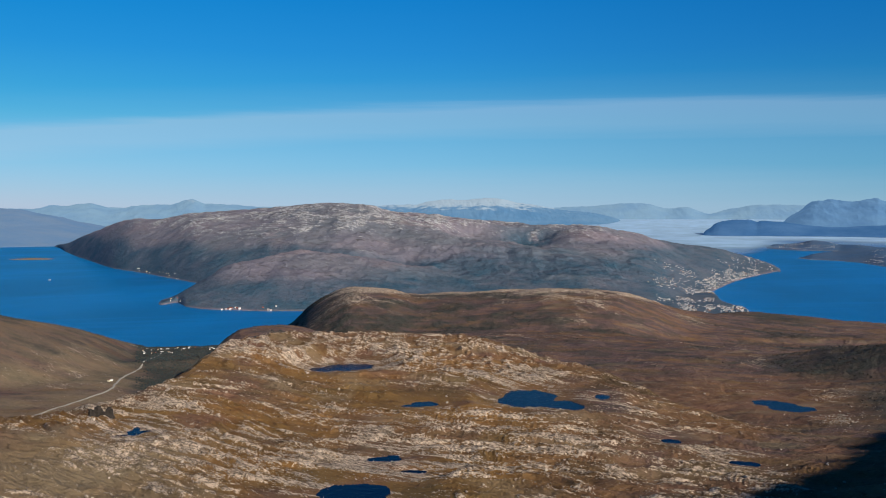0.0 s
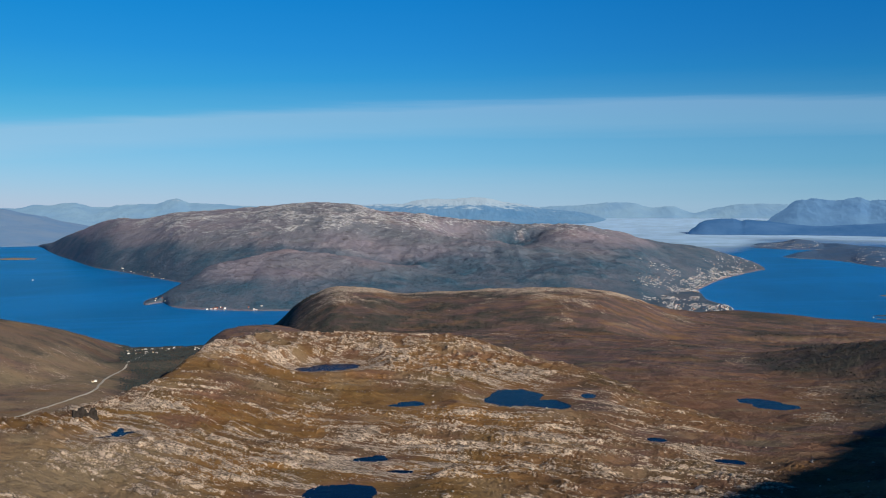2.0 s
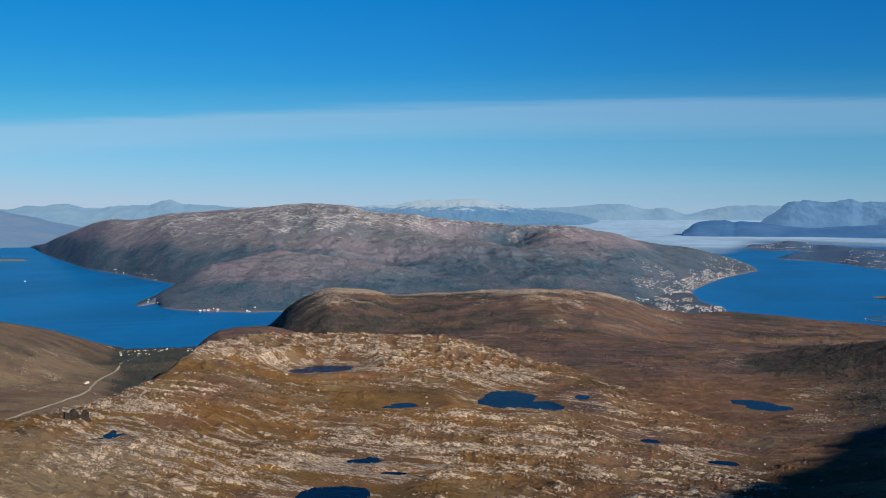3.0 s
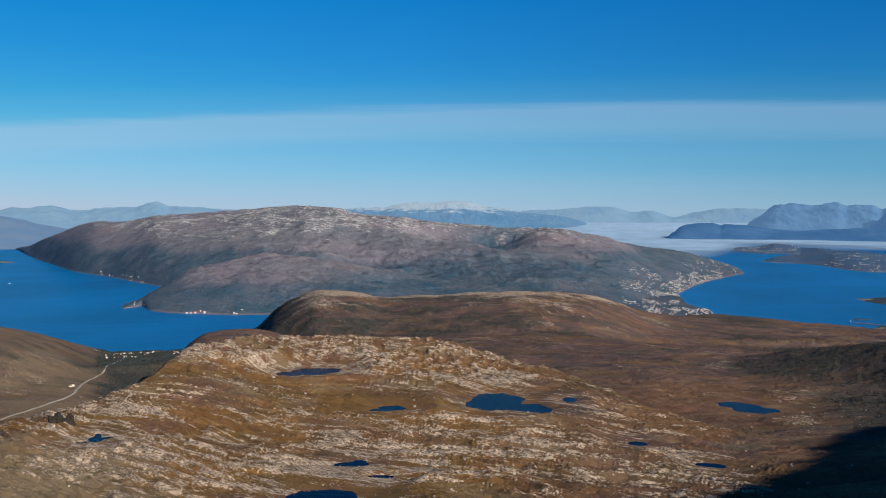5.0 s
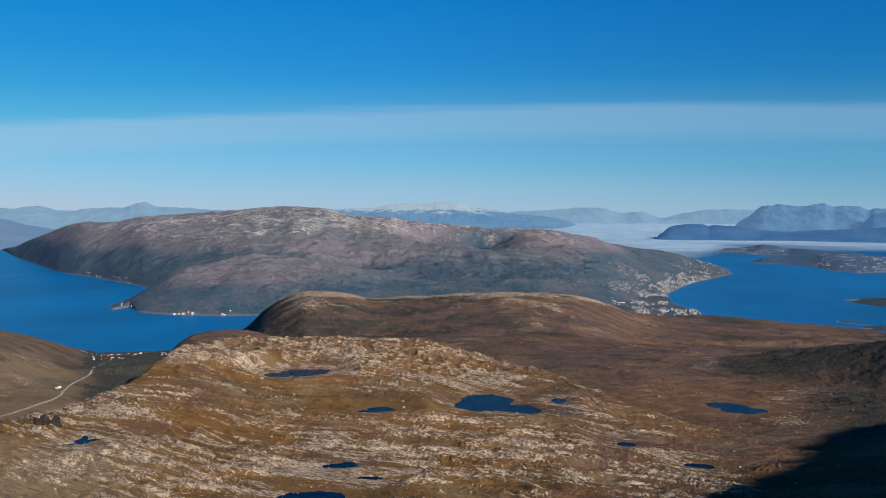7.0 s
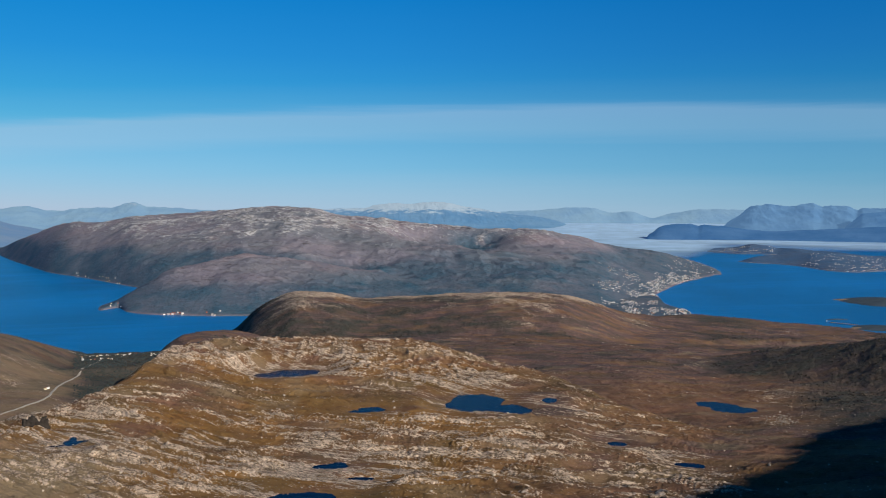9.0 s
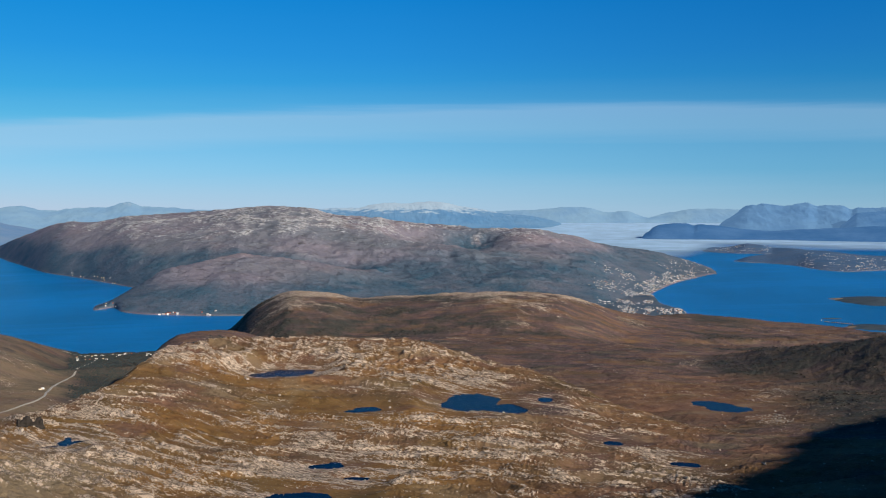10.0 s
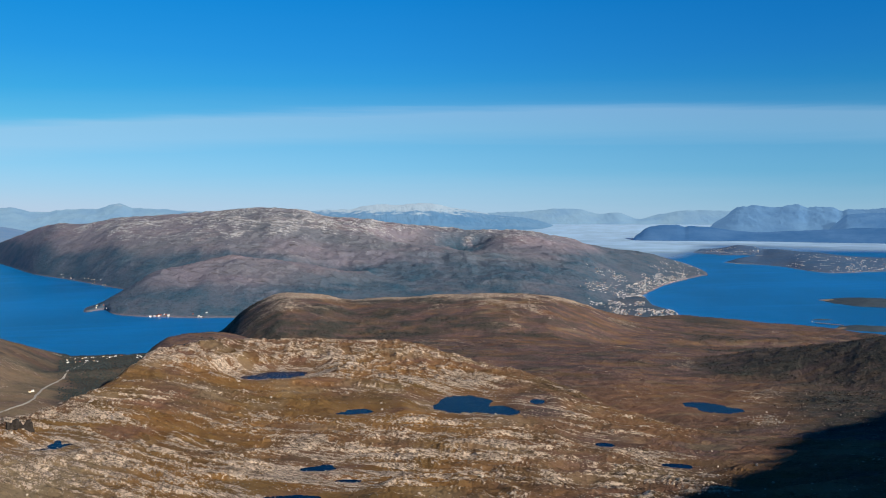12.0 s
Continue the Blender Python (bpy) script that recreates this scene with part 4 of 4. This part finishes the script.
for n_, a0, a1, r0, r1, size in ((14, -19.2, -17.4, 478, 506, 0.5), (8, -17.2, -15.0, 497, 512, 0.5), (2, -21.35, -21.0, 374, 384, 0.6), (5, -15.2, -14.2, 500, 516, 0.5)):
    left_, tries = n_, 0
    while left_ and tries < 400:
        tries += 1
        left_ -= settle(GROUND, dice.uniform(a0, a1), dice.uniform(r0, r1), "houses of the hamlet", size)
for n_, a0, a1, r0, r1, size in ((10, -14.5, -13.2, 704, 718, 0.8), (4, -11.8, -10.8, 694, 708, 0.8), (4, -17.5, -16.4, 740, 795, 0.7), (9, -18.4, -16.9, 1030, 1125, 0.6), (6, -19.6, -18.6, 1125, 1205, 0.6)):
    left_, tries = n_, 0
    while left_ and tries < 500:
        tries += 1
        left_ -= settle(ISLAND, dice.uniform(a0, a1), dice.uniform(r0, r1), "houses along the island shore", size, low=0.1, high=5)
STREETS = [(15.3, 19.5, 648, 742, 9, 90), (13.2, 17.2, 836, 925, 12, 60), (17.2, 21.3, 930, 1110, 13, 60)]
for a0, a1, r0, r1, step, n_ in STREETS:
    left_, tries = n_, 0
    while left_ and tries < 3000:
        tries += 1
        a_ = dice.uniform(a0, a1)
        r_ = r0 + step * round(dice.uniform(0, (r1 - r0) / step)) + dice.uniform(-1, 1) + 14 * math.sin(a_ * 1.7)
        left_ -= settle(ISLAND, a_, r_, "houses of the town on the spit", 0.45, turn=-a_ + dice.gauss(0, 10), low=0.15, high=16)


def crowd(name, at, spots, sizes, material_, label, lumps, seed, kind="stuff", squash=0.8, sink=0.1):
    """Many small irregular solids, one mesh: clumps of scrub, stones, or far roofs."""
    rng = np.random.RandomState(seed)
    bm = bmesh.new()
    if lumps == "box":
        bmesh.ops.create_cube(bm, size=1.0)
    else:
        bmesh.ops.create_icosphere(bm, subdivisions=1, radius=0.5)
    bm.verts.ensure_lookup_table()
    unit = np.array([v.co for v in bm.verts])
    faces = np.array([[v.index for v in f.verts] for f in bm.faces])
    bm.free()
    n = len(spots)
    xy = np.array([polar(a_, r_) for a_, r_ in spots])
    z = surfaces(at, xy)
    size = rng.uniform(sizes[0], sizes[1], n) * rng.uniform(0.7, 1.3, n)
    turn = rng.uniform(0, 2 * np.pi, n)
    co = np.repeat(unit[None], n, 0) * size[:, None, None]
    co = co * rng.uniform(0.7, 1.3, (n, 1, 3)) * np.array([1, 1, squash])
    if lumps != "box":
        co = co * rng.uniform(0.7, 1.25, (n, len(unit), 1))
    c, s_ = np.cos(turn)[:, None], np.sin(turn)[:, None]
    x = co[..., 0] * c - co[..., 1] * s_ + xy[:, :1]
    y = co[..., 0] * s_ + co[..., 1] * c + xy[:, 1:]
    zz = co[..., 2] + (z + size * squash * (0.5 - sink))[:, None]
    verts = np.stack([x, y, zz], -1).reshape(-1, 3)
    idx = (np.arange(n)[:, None, None] * len(unit) + faces[None]).reshape(-1, faces.shape[1])
    me = bpy.data.meshes.new(name)
    me.from_pydata(verts.tolist(), [], idx.tolist())
    me.materials.append(material_)
    return tagged(new(name, me), label, name.replace("_", " "), kind=kind)


def scatter(count, a0, a1, r0, r1, keep, seed):
    """Spots spread evenly over a sector of the plan, thinned by keep(azimuths, ranges)."""
    rng = np.random.RandomState(seed)
    n = 60000
    a_, r_ = rng.uniform(a0, a1, n), np.sqrt(rng.uniform(r0 * r0, r1 * r1, n))
    k = rng.uniform(size=n) < keep(a_, r_)
    return list(zip(a_[k][:count].tolist(), r_[k][:count].tolist()))


def field(at, values):
    a_, r_, _ = at

    def get(qa, qr):
        i = np.clip(np.searchsorted(a_, qa), 0, len(a_) - 1)
        j = np.clip(np.searchsorted(r_, qr), 0, len(r_) - 1)
        return values[i, j]

    return get


def island_material(name, stops, rough=0.9):
    m_, t_ = material(name)
    g = node(t_, "ShaderNodeNewGeometry")
    n_ = noise_at(t_, g.outputs["Position"], 2.5, 4, 0.65)
    c_ = ramp(t_, g.outputs["Random Per Island"], stops)
    c_ = mix(t_, ramp(t_, n_, [(0.3, (0.25, 0.25, 0.25)), (0.5, (0, 0, 0))]), c_, (0.02, 0.018, 0.014, 1))
    finish(t_, c_, rough, n_, 0.4, 0.1, 0.15)
    return m_


# valley birch colours carry a little blue of the air haze
BIRCH = island_material("birch_scrub", [(0.0, (0.034, 0.048, 0.054)), (0.6, (0.042, 0.056, 0.060)), (0.9, (0.052, 0.059, 0.052)), (1.0, (0.060, 0.062, 0.050))])
HEATH = island_material("heath_scrub", [(0.0, (0.030, 0.029, 0.026)), (0.6, (0.044, 0.038, 0.033)), (1.0, (0.062, 0.047, 0.038))])
# island birch, its colours blued with air haze
HAZED_BIRCH = island_material("hazed_island_birch", [(0.0, (0.030, 0.062, 0.090)), (0.6, (0.040, 0.076, 0.102)), (1.0, (0.062, 0.090, 0.108))])
STONE = island_material("lichen_stone", [(0.0, (0.17, 0.14, 0.115)), (0.6, (0.28, 0.235, 0.195)), (1.0, (0.46, 0.39, 0.32))])

wooded, isle_wooded = field(GROUND, GROUND_WOODS), field(ISLAND, ISLAND_WOODS)
bare_at = field(GROUND, GROUND_ROCK)
crowd("birch_wood", GROUND, scatter(6000, -19.6, -9.5, 335, 515, lambda a_, r_: wooded(a_, r_) ** 2, 5), (0.4, 0.9), BIRCH, "dark birch wood on the valley floor", "lump", 6, squash=0.6)
crowd("hillside_scrub", GROUND, scatter(9000, -11, 31.5, 250, 520, lambda a_, r_: np.clip(wooded(a_, r_) - 0.45, 0, 1), 8), (0.2, 0.5), HEATH, "low dark scrub in patches on the hillsides", "lump", 9)
crowd("island_wood", ISLAND, scatter(16000, -22, 15, 690, 1350, lambda a_, r_: isle_wooded(a_, r_) ** 2, 12), (0.35, 0.85), HAZED_BIRCH, "dark birch wood on the island slopes", "lump", 13, squash=0.5)
crowd("scattered_stones", GROUND, scatter(11000, -29, 31.5, 112, 300, lambda a_, r_: (0.02 + 1.0 * np.clip(bare_at(a_, r_), 0, 1)) * (112 / r_) ** 0.8, 15), (0.07, 0.24), STONE, "pale stones strewn over the fell", "lump", 16, sink=0.25)
crowd("scree_patch", GROUND, scatter(260, 23.6, 26.2, 212, 240, lambda a_, r_: np.exp(-((a_ - 24.9) / 0.6) ** 2 - ((r_ - 226) / 7) ** 2), 27), (0.15, 0.5), STONE, "pale scree blocks on the valley side", "lump", 28, squash=0.6, sink=0.25)


def dry_spots(at, count, a0, a1, r0, r1, low, high, seed, step):
    """House plots in loose rows along the contour, above the shore."""
    spots = [(a_, r0 + step * round((r_ - r0) / step) + 6 * math.sin(3 * a_)) for a_, r_ in scatter(20000, a0, a1, r0, r1, lambda a_, r_: a_ > -99, seed)]
    patch = fractal(np.array([q[0] for q in spots]) * 1.3, np.array([q[1] for q in spots]) / 60.0, 2, seed)
    z = surfaces(at, np.array([polar(*q) for q in spots]))
    return [q for q, h, d in zip(spots, z, patch) if low < h < high and d > -0.05][:count]


TOWN = island_material("town_walls", [(0.0, (0.32, 0.33, 0.34)), (0.25, (0.66, 0.66, 0.64)), (0.6, (0.82, 0.81, 0.78)), (0.9, (0.55, 0.42, 0.28)), (1.0, (0.28, 0.11, 0.07))], 0.7)
far_plots = dry_spots(TOWN_ISLE, 260, 25.4, 32.0, 1340, 1480, 0.4, 7.0, 18, 20) + dry_spots(TOWN_ISLE, 170, 26.3, 32.0, 1470, 1640, 2.0, 15.0, 38, 22) + dry_spots(TOWN_ISLE, 200, 21.1, 24.4, 1850, 1995, 0.5, 12.0, 39, 22)
crowd("far_town", TOWN_ISLE, far_plots, (0.7, 1.4), TOWN, "pale houses of a far town between trees", "box", 19, squash=0.5)
crowd("outer_town", ISLAND, dry_spots(ISLAND, 150, 16.6, 20.8, 1150, 1520, 0.5, 14, 21, 16), (0.6, 1.1), TOWN, "far pale houses on the island's end", "box", 22, squash=0.6)
crowd("point_town", ISLAND, dry_spots(ISLAND, 640, 16.2, 21.25, 900, 1200, 0.15, 6.5, 29, 11), (0.5, 1.0), TOWN, "pale houses thick along the point's shore", "box", 30, squash=0.6)
rows_ = dry_spots(ISLAND, 190, 13.6, 17.4, 832, 878, 0.3, 25, 24, 11) + dry_spots(ISLAND, 160, 13.6, 17.4, 940, 1000, 0.3, 25, 44, 11) + dry_spots(ISLAND, 150, 13.8, 17.4, 762, 795, 0.3, 20, 31, 10) + dry_spots(ISLAND, 320, 14.8, 19.4, 680, 740, 0.3, 10, 33, 9)
crowd("town_rows", ISLAND, rows_, (0.5, 0.95), TOWN, "dense rows of pale houses above the shore", "box", 26, squash=0.6)

# ---- boulders ----


def boulder_mesh(seed):
    rng = random.Random(seed)
    bm = bmesh.new()
    bmesh.ops.create_icosphere(bm, subdivisions=2, radius=0.5)
    cuts = [(Vector((rng.gauss(0, 1), rng.gauss(0, 1), rng.gauss(0, 0.8))).normalized(), rng.uniform(0.26, 0.42)) for _ in range(9)]
    for v in bm.verts:
        for n_, d_ in cuts:
            over = v.co.dot(n_) - d_
            if over > 0:
                v.co -= n_ * over
        v.co += 0.03 * noise.noise_vector(v.co * 4 + Vector((seed, 0, 0)))
        v.co.z *= 0.8
    me = bpy.data.meshes.new("boulder")
    bm.to_mesh(me)
    bm.free()
    me.materials.append(STONE)
    return me


BOULDERS = [boulder_mesh(k) for k in range(8)]
rng = random.Random(3)
for a_, r_ in scatter(230, -27, 30.5, 114, 260, lambda a_, r_: 0.3 * (0.2 + np.clip(bare_at(a_, r_), 0, 1)) * (114 / r_) ** 1.5, 25):
    x, y = polar(a_, r_)
    s_ = rng.uniform(0.25, 0.5) * (1.0 if rng.random() < 0.85 else 1.5)
    ob = new("boulder", rng.choice(BOULDERS))
    ob.matrix_basis = pose(x, y, surface(GROUND, x, y) + 0.18 * s_, rng.uniform(-12, 12), rng.uniform(-12, 12), rng.uniform(0, 360))
    ob.scale = (s_ * rng.uniform(0.8, 1.3), s_ * rng.uniform(0.8, 1.3), s_ * rng.uniform(0.7, 1.1))
    tagged(ob, "pale lichen-grey boulder lying on the fell" if s_ < 0.5 else "big pale boulder resting on bare rock", "boulder", "boulders on the plateau")

# ---- bedrock ledges ----


def bedrock():
    m_, t_ = material("bedrock")
    p_ = place(t_)
    turn = ((0.28, 1.15, 1.0), (0, 0, -STRIKE))
    long_, grit_ = noise_at(t_, p_, 1.2, 6, 0.65, turn), noise_at(t_, p_, 3.0, 5, 0.7)
    c_ = mix(t_, ramp(t_, long_, [(0.36, (0, 0, 0)), (0.56, (1, 1, 1))]), (0.22, 0.18, 0.145, 1), (0.52, 0.43, 0.36, 1))
    c_ = mix(t_, ramp(t_, grit_, [(0.34, (0.8, 0.8, 0.8)), (0.44, (0, 0, 0))]), c_, (0.08, 0.06, 0.045, 1))
    c_ = mix(t_, ramp(t_, grit_, [(0.60, (0, 0, 0)), (0.68, (0.7, 0.7, 0.7))]), c_, (0.22, 0.12, 0.05, 1))
    finish(t_, c_, 0.92, calc(t_, "ADD", long_, grit_), 0.8, 0.25, 0.1)
    return m_


BEDROCK = bedrock()


def ledge_mesh(seed):
    """A long low slab of bedrock: a stepped broken front, a gently falling back, ragged ends."""
    nu, nv = 13, 7
    u, v = np.meshgrid(np.linspace(-1, 1, nu), np.linspace(-1, 1, nv), indexing="ij")
    jag = fractal(u * 3.0 + seed * 7.1, v * 2.0, 3, 400 + seed, 0.6)
    end = np.clip((1 - np.abs(u + 0.25 * jag)) * 2.2, 0, 1)
    rise = np.interp(v + 0.5 * jag, [-1, -0.72, -0.55, -0.2, -0.1, 1], [-0.5, 0.25, 0.45, 0.55, 1.0, -0.5])
    z = np.where(end > 0.02, rise * (0.4 + 0.6 * end) + 0.15 * jag, -0.5)
    edge_ = (np.abs(u) > 0.99) | (np.abs(v) > 0.99)
    z = np.where(edge_, -0.6, z)
    co = np.stack([u + 0.05 * jag, v * 0.5 + 0.12 * jag, z * 0.5], -1).reshape(-1, 3)
    i = (np.arange(nu - 1)[:, None] * nv + np.arange(nv - 1)[None]).ravel()
    me = bpy.data.meshes.new("rock_ledge")
    me.from_pydata(co.tolist(), [], np.stack([i, i + nv, i + nv + 1, i + 1], -1).tolist())
    me.materials.append(BEDROCK)
    return me


LEDGES = [ledge_mesh(k) for k in range(10)]


def dry(a_, r_):
    """Well clear of every tarn."""
    x, y = polar(a_, r_)
    for lobes in TARNS.values():
        for ta, tr, tz, hw, hl in lobes:
            tx, ty = polar(ta, tr)
            if math.hypot((x - tx) / (hw + 2.2), (y - ty) / (hl + 2.2)) < 1.15:
                return False
    return True


for a_, r_ in scatter(400, -27, 24, 116, 292, lambda a_, r_: 0.5 * np.clip(bare_at(a_, r_) - 0.36, 0, 1) * (125 / r_) ** 0.6, 35):
    if not dry(a_, r_) or rng.random() < 0.4:
        continue
    x, y = polar(a_, r_)
    s_ = rng.uniform(0.45, 1.0) * (0.7 + 0.5 * r_ / 200)
    ob = new("rock_ledge", rng.choice(LEDGES))
    ob.matrix_basis = pose(x, y, surface(GROUND, x, y) - 0.05, rng.gauss(0, 5), rng.gauss(0, 5), math.degrees(STRIKE) + rng.gauss(0, 22))
    ob.scale = (1.3 * s_, s_ * rng.uniform(0.4, 0.8), s_ * rng.uniform(0.3, 0.6))
    tagged(ob, "pale broken bedrock ledge standing out of dry grass", "rock", "bedrock ledges on the plateau")

# ---- rock outcrop at the plateau's edge ----
crag_base = tagged(new("rock_outcrop"), "dark jointed rock outcrop on the plateau's edge", "rock")
cx, cy = polar(-20.7, 189)
crag_base.matrix_basis = pose(cx, cy, surface(GROUND, cx, cy))
# dark rock, with the shade of its turned-away face added to the colour
CRAG = plain("shaded_crag_stone", (0.042, 0.036, 0.032), 0.95, 0.85, 1.8, 0.05)


def slab_mesh(seed):
    """A jointed block: a box with cut corners and uneven faces."""
    q = random.Random(seed)
    bm = bmesh.new()
    bmesh.ops.create_cube(bm, size=1.0)
    bmesh.ops.bevel(bm, geom=list(bm.edges), offset=0.1, segments=1, affect="EDGES")
    for v in bm.verts:
        v.co += Vector((q.gauss(0, 0.05), q.gauss(0, 0.05), q.gauss(0, 0.05)))
    me = bpy.data.meshes.new("block")
    bm.to_mesh(me)
    bm.free()
    me.materials.append(CRAG)
    return me


SLABS = [slab_mesh(k) for k in range(6)]
for k in range(26):
    # a tight heap of tilted slabs climbing to the edge
    along = (k % 13) / 12.0
    ob = new("block", SLABS[k % 6])
    ob.parent = crag_base
    dx, dy = -0.4 + 2.0 * along + rng.gauss(0, 0.25), -12.0 + 4.0 * along + rng.gauss(0, 0.6)
    lift = surface(GROUND, cx + dx, cy + dy) - surface(GROUND, cx, cy)
    tall_ = rng.uniform(1.4, 2.8) * (0.55 + 0.6 * along)
    ob.matrix_basis = pose(dx, dy, lift + 0.42 * tall_, rng.uniform(-22, 22), 18 + rng.uniform(-22, 22), rng.uniform(0, 180))
    ob.scale = (rng.uniform(0.4, 0.8), rng.uniform(0.6, 1.1), tall_)

# ---- skerries, breakwater, boats ----
SAND = plain("islet_ground", (0.26, 0.19, 0.13), 0.9, 0.3, 0.15)


def skerry(az_, r_, hw, hl, top, label, seed, material_):
    a_ = np.linspace(0, 2 * math.pi, 49)
    k_ = np.linspace(0, 1.25, 12)
    A_, K_ = a_[:, None], k_[None, :]
    edge = 1 + 0.35 * fractal(np.cos(A_) * 1.6 + seed, np.sin(A_) * 1.6, 3, seed)
    x0, y0 = polar(az_, r_)
    x = x0 + np.cos(A_) * K_ * hw * edge
    y = y0 + np.sin(A_) * K_ * hl * edge
    z = top * (1 - K_**1.6) + 0.25 * top * fractal(x / 9, y / 9, 4, seed) * (1 - K_)
    n_ = len(k_)
    i = (np.arange(48)[:, None] * n_ + np.arange(n_ - 1)[None]).ravel()
    me = bpy.data.meshes.new("skerry")
    me.from_pydata(np.stack([x, y, z], -1).reshape(-1, 3).tolist(), [], np.stack([i, i + 1, i + n_ + 1, i + n_], -1).tolist())
    me.materials.append(material_)
    return tagged(new("skerry", me), label, "island", kind="structure")


SCRUB_LAND = plain("skerry_scrub", (0.058, 0.085, 0.108), 0.95, 0.5, 0.12, 0.1)
skerry(-25.3, 1565, 34, 24, 1.8, "low sandy-brown islet in the fjord", 2, SAND)
skerry(30.7, 890, 40, 44, 4.0, "low scrubby islet with a pale shore", 4, SCRUB_LAND)
skerry(28.5, 900, 13, 9, 0.9, "pale shingle tip of an islet", 6, SAND)
skerry(30.5, 686, 21, 18, 1.6, "narrow dark skerry with low scrub", 8, SCRUB_LAND)
skerry(29.1, 678, 6, 5, 0.7, "pale rocky end of a skerry", 12, SAND)
skerry(27.9, 727, 9, 2.4, 0.7, "thin dark skerry in the sound", 10, SCRUB_LAND)
mole = bmesh.new()
for k in range(34):
    bmesh.ops.create_icosphere(mole, subdivisions=1, radius=0.55, matrix=Matrix.Translation((*polar(27.55 + 0.045 * k, 704 - 0.25 * k), 0.12)) @ Matrix.Diagonal((1.2, 0.8, 0.7 + 0.2 * math.sin(k * 2.3), 1)))
me = bpy.data.meshes.new("breakwater")
mole.to_mesh(me)
mole.free()
me.materials.append(SAND)
tagged(new("breakwater", me), "low breakwater of pale rubble stones in the sound", "breakwater")
WHITE = plain("white_hull", (0.80, 0.80, 0.78), 0.4, 0.04)


def boat(az_, r_, turn, label):
    base = tagged(new("motorboat"), label, "boat")
    x, y = polar(az_, r_)
    base.matrix_basis = pose(x, y, 0, 0, 0, turn)
    base.scale = (0.6, 0.6, 0.6)
    bm = bmesh.new()
    rings = []
    for u, w, k in ((-1.8, 0.5, 0.0), (-0.6, 0.6, 0.0), (0.8, 0.5, 0.05), (1.6, 0.25, 0.12), (2.0, 0.03, 0.2)):
        rings.append([bm.verts.new((u, w, 0.55 + k)), bm.verts.new((u, w * 0.75, -0.1)), bm.verts.new((u, -w * 0.75, -0.1)), bm.verts.new((u, -w, 0.55 + k))])
    for a_, b_ in zip(rings, rings[1:]):
        for k in range(4):
            bm.faces.new((a_[k], a_[(k + 1) % 4], b_[(k + 1) % 4], b_[k]))
    bm.faces.new(rings[0])
    part("hull", bm, WHITE, base)
    bm = bmesh.new()
    box(bm, -0.9, -0.38, 0.5, 0.5, 0.38, 1.15)
    part("cabin", bm, WHITE, base)
    bm = bmesh.new()
    box(bm, -0.7, -0.4, 0.8, 0.52, 0.4, 1.0)
    part("window", bm, GLASS_DARK, base)
    return base


boat(-24.4, 1088, 20, "small white motorboat on the fjord")
boat(27.35, 712, 60, "small white boat moored near a skerry")
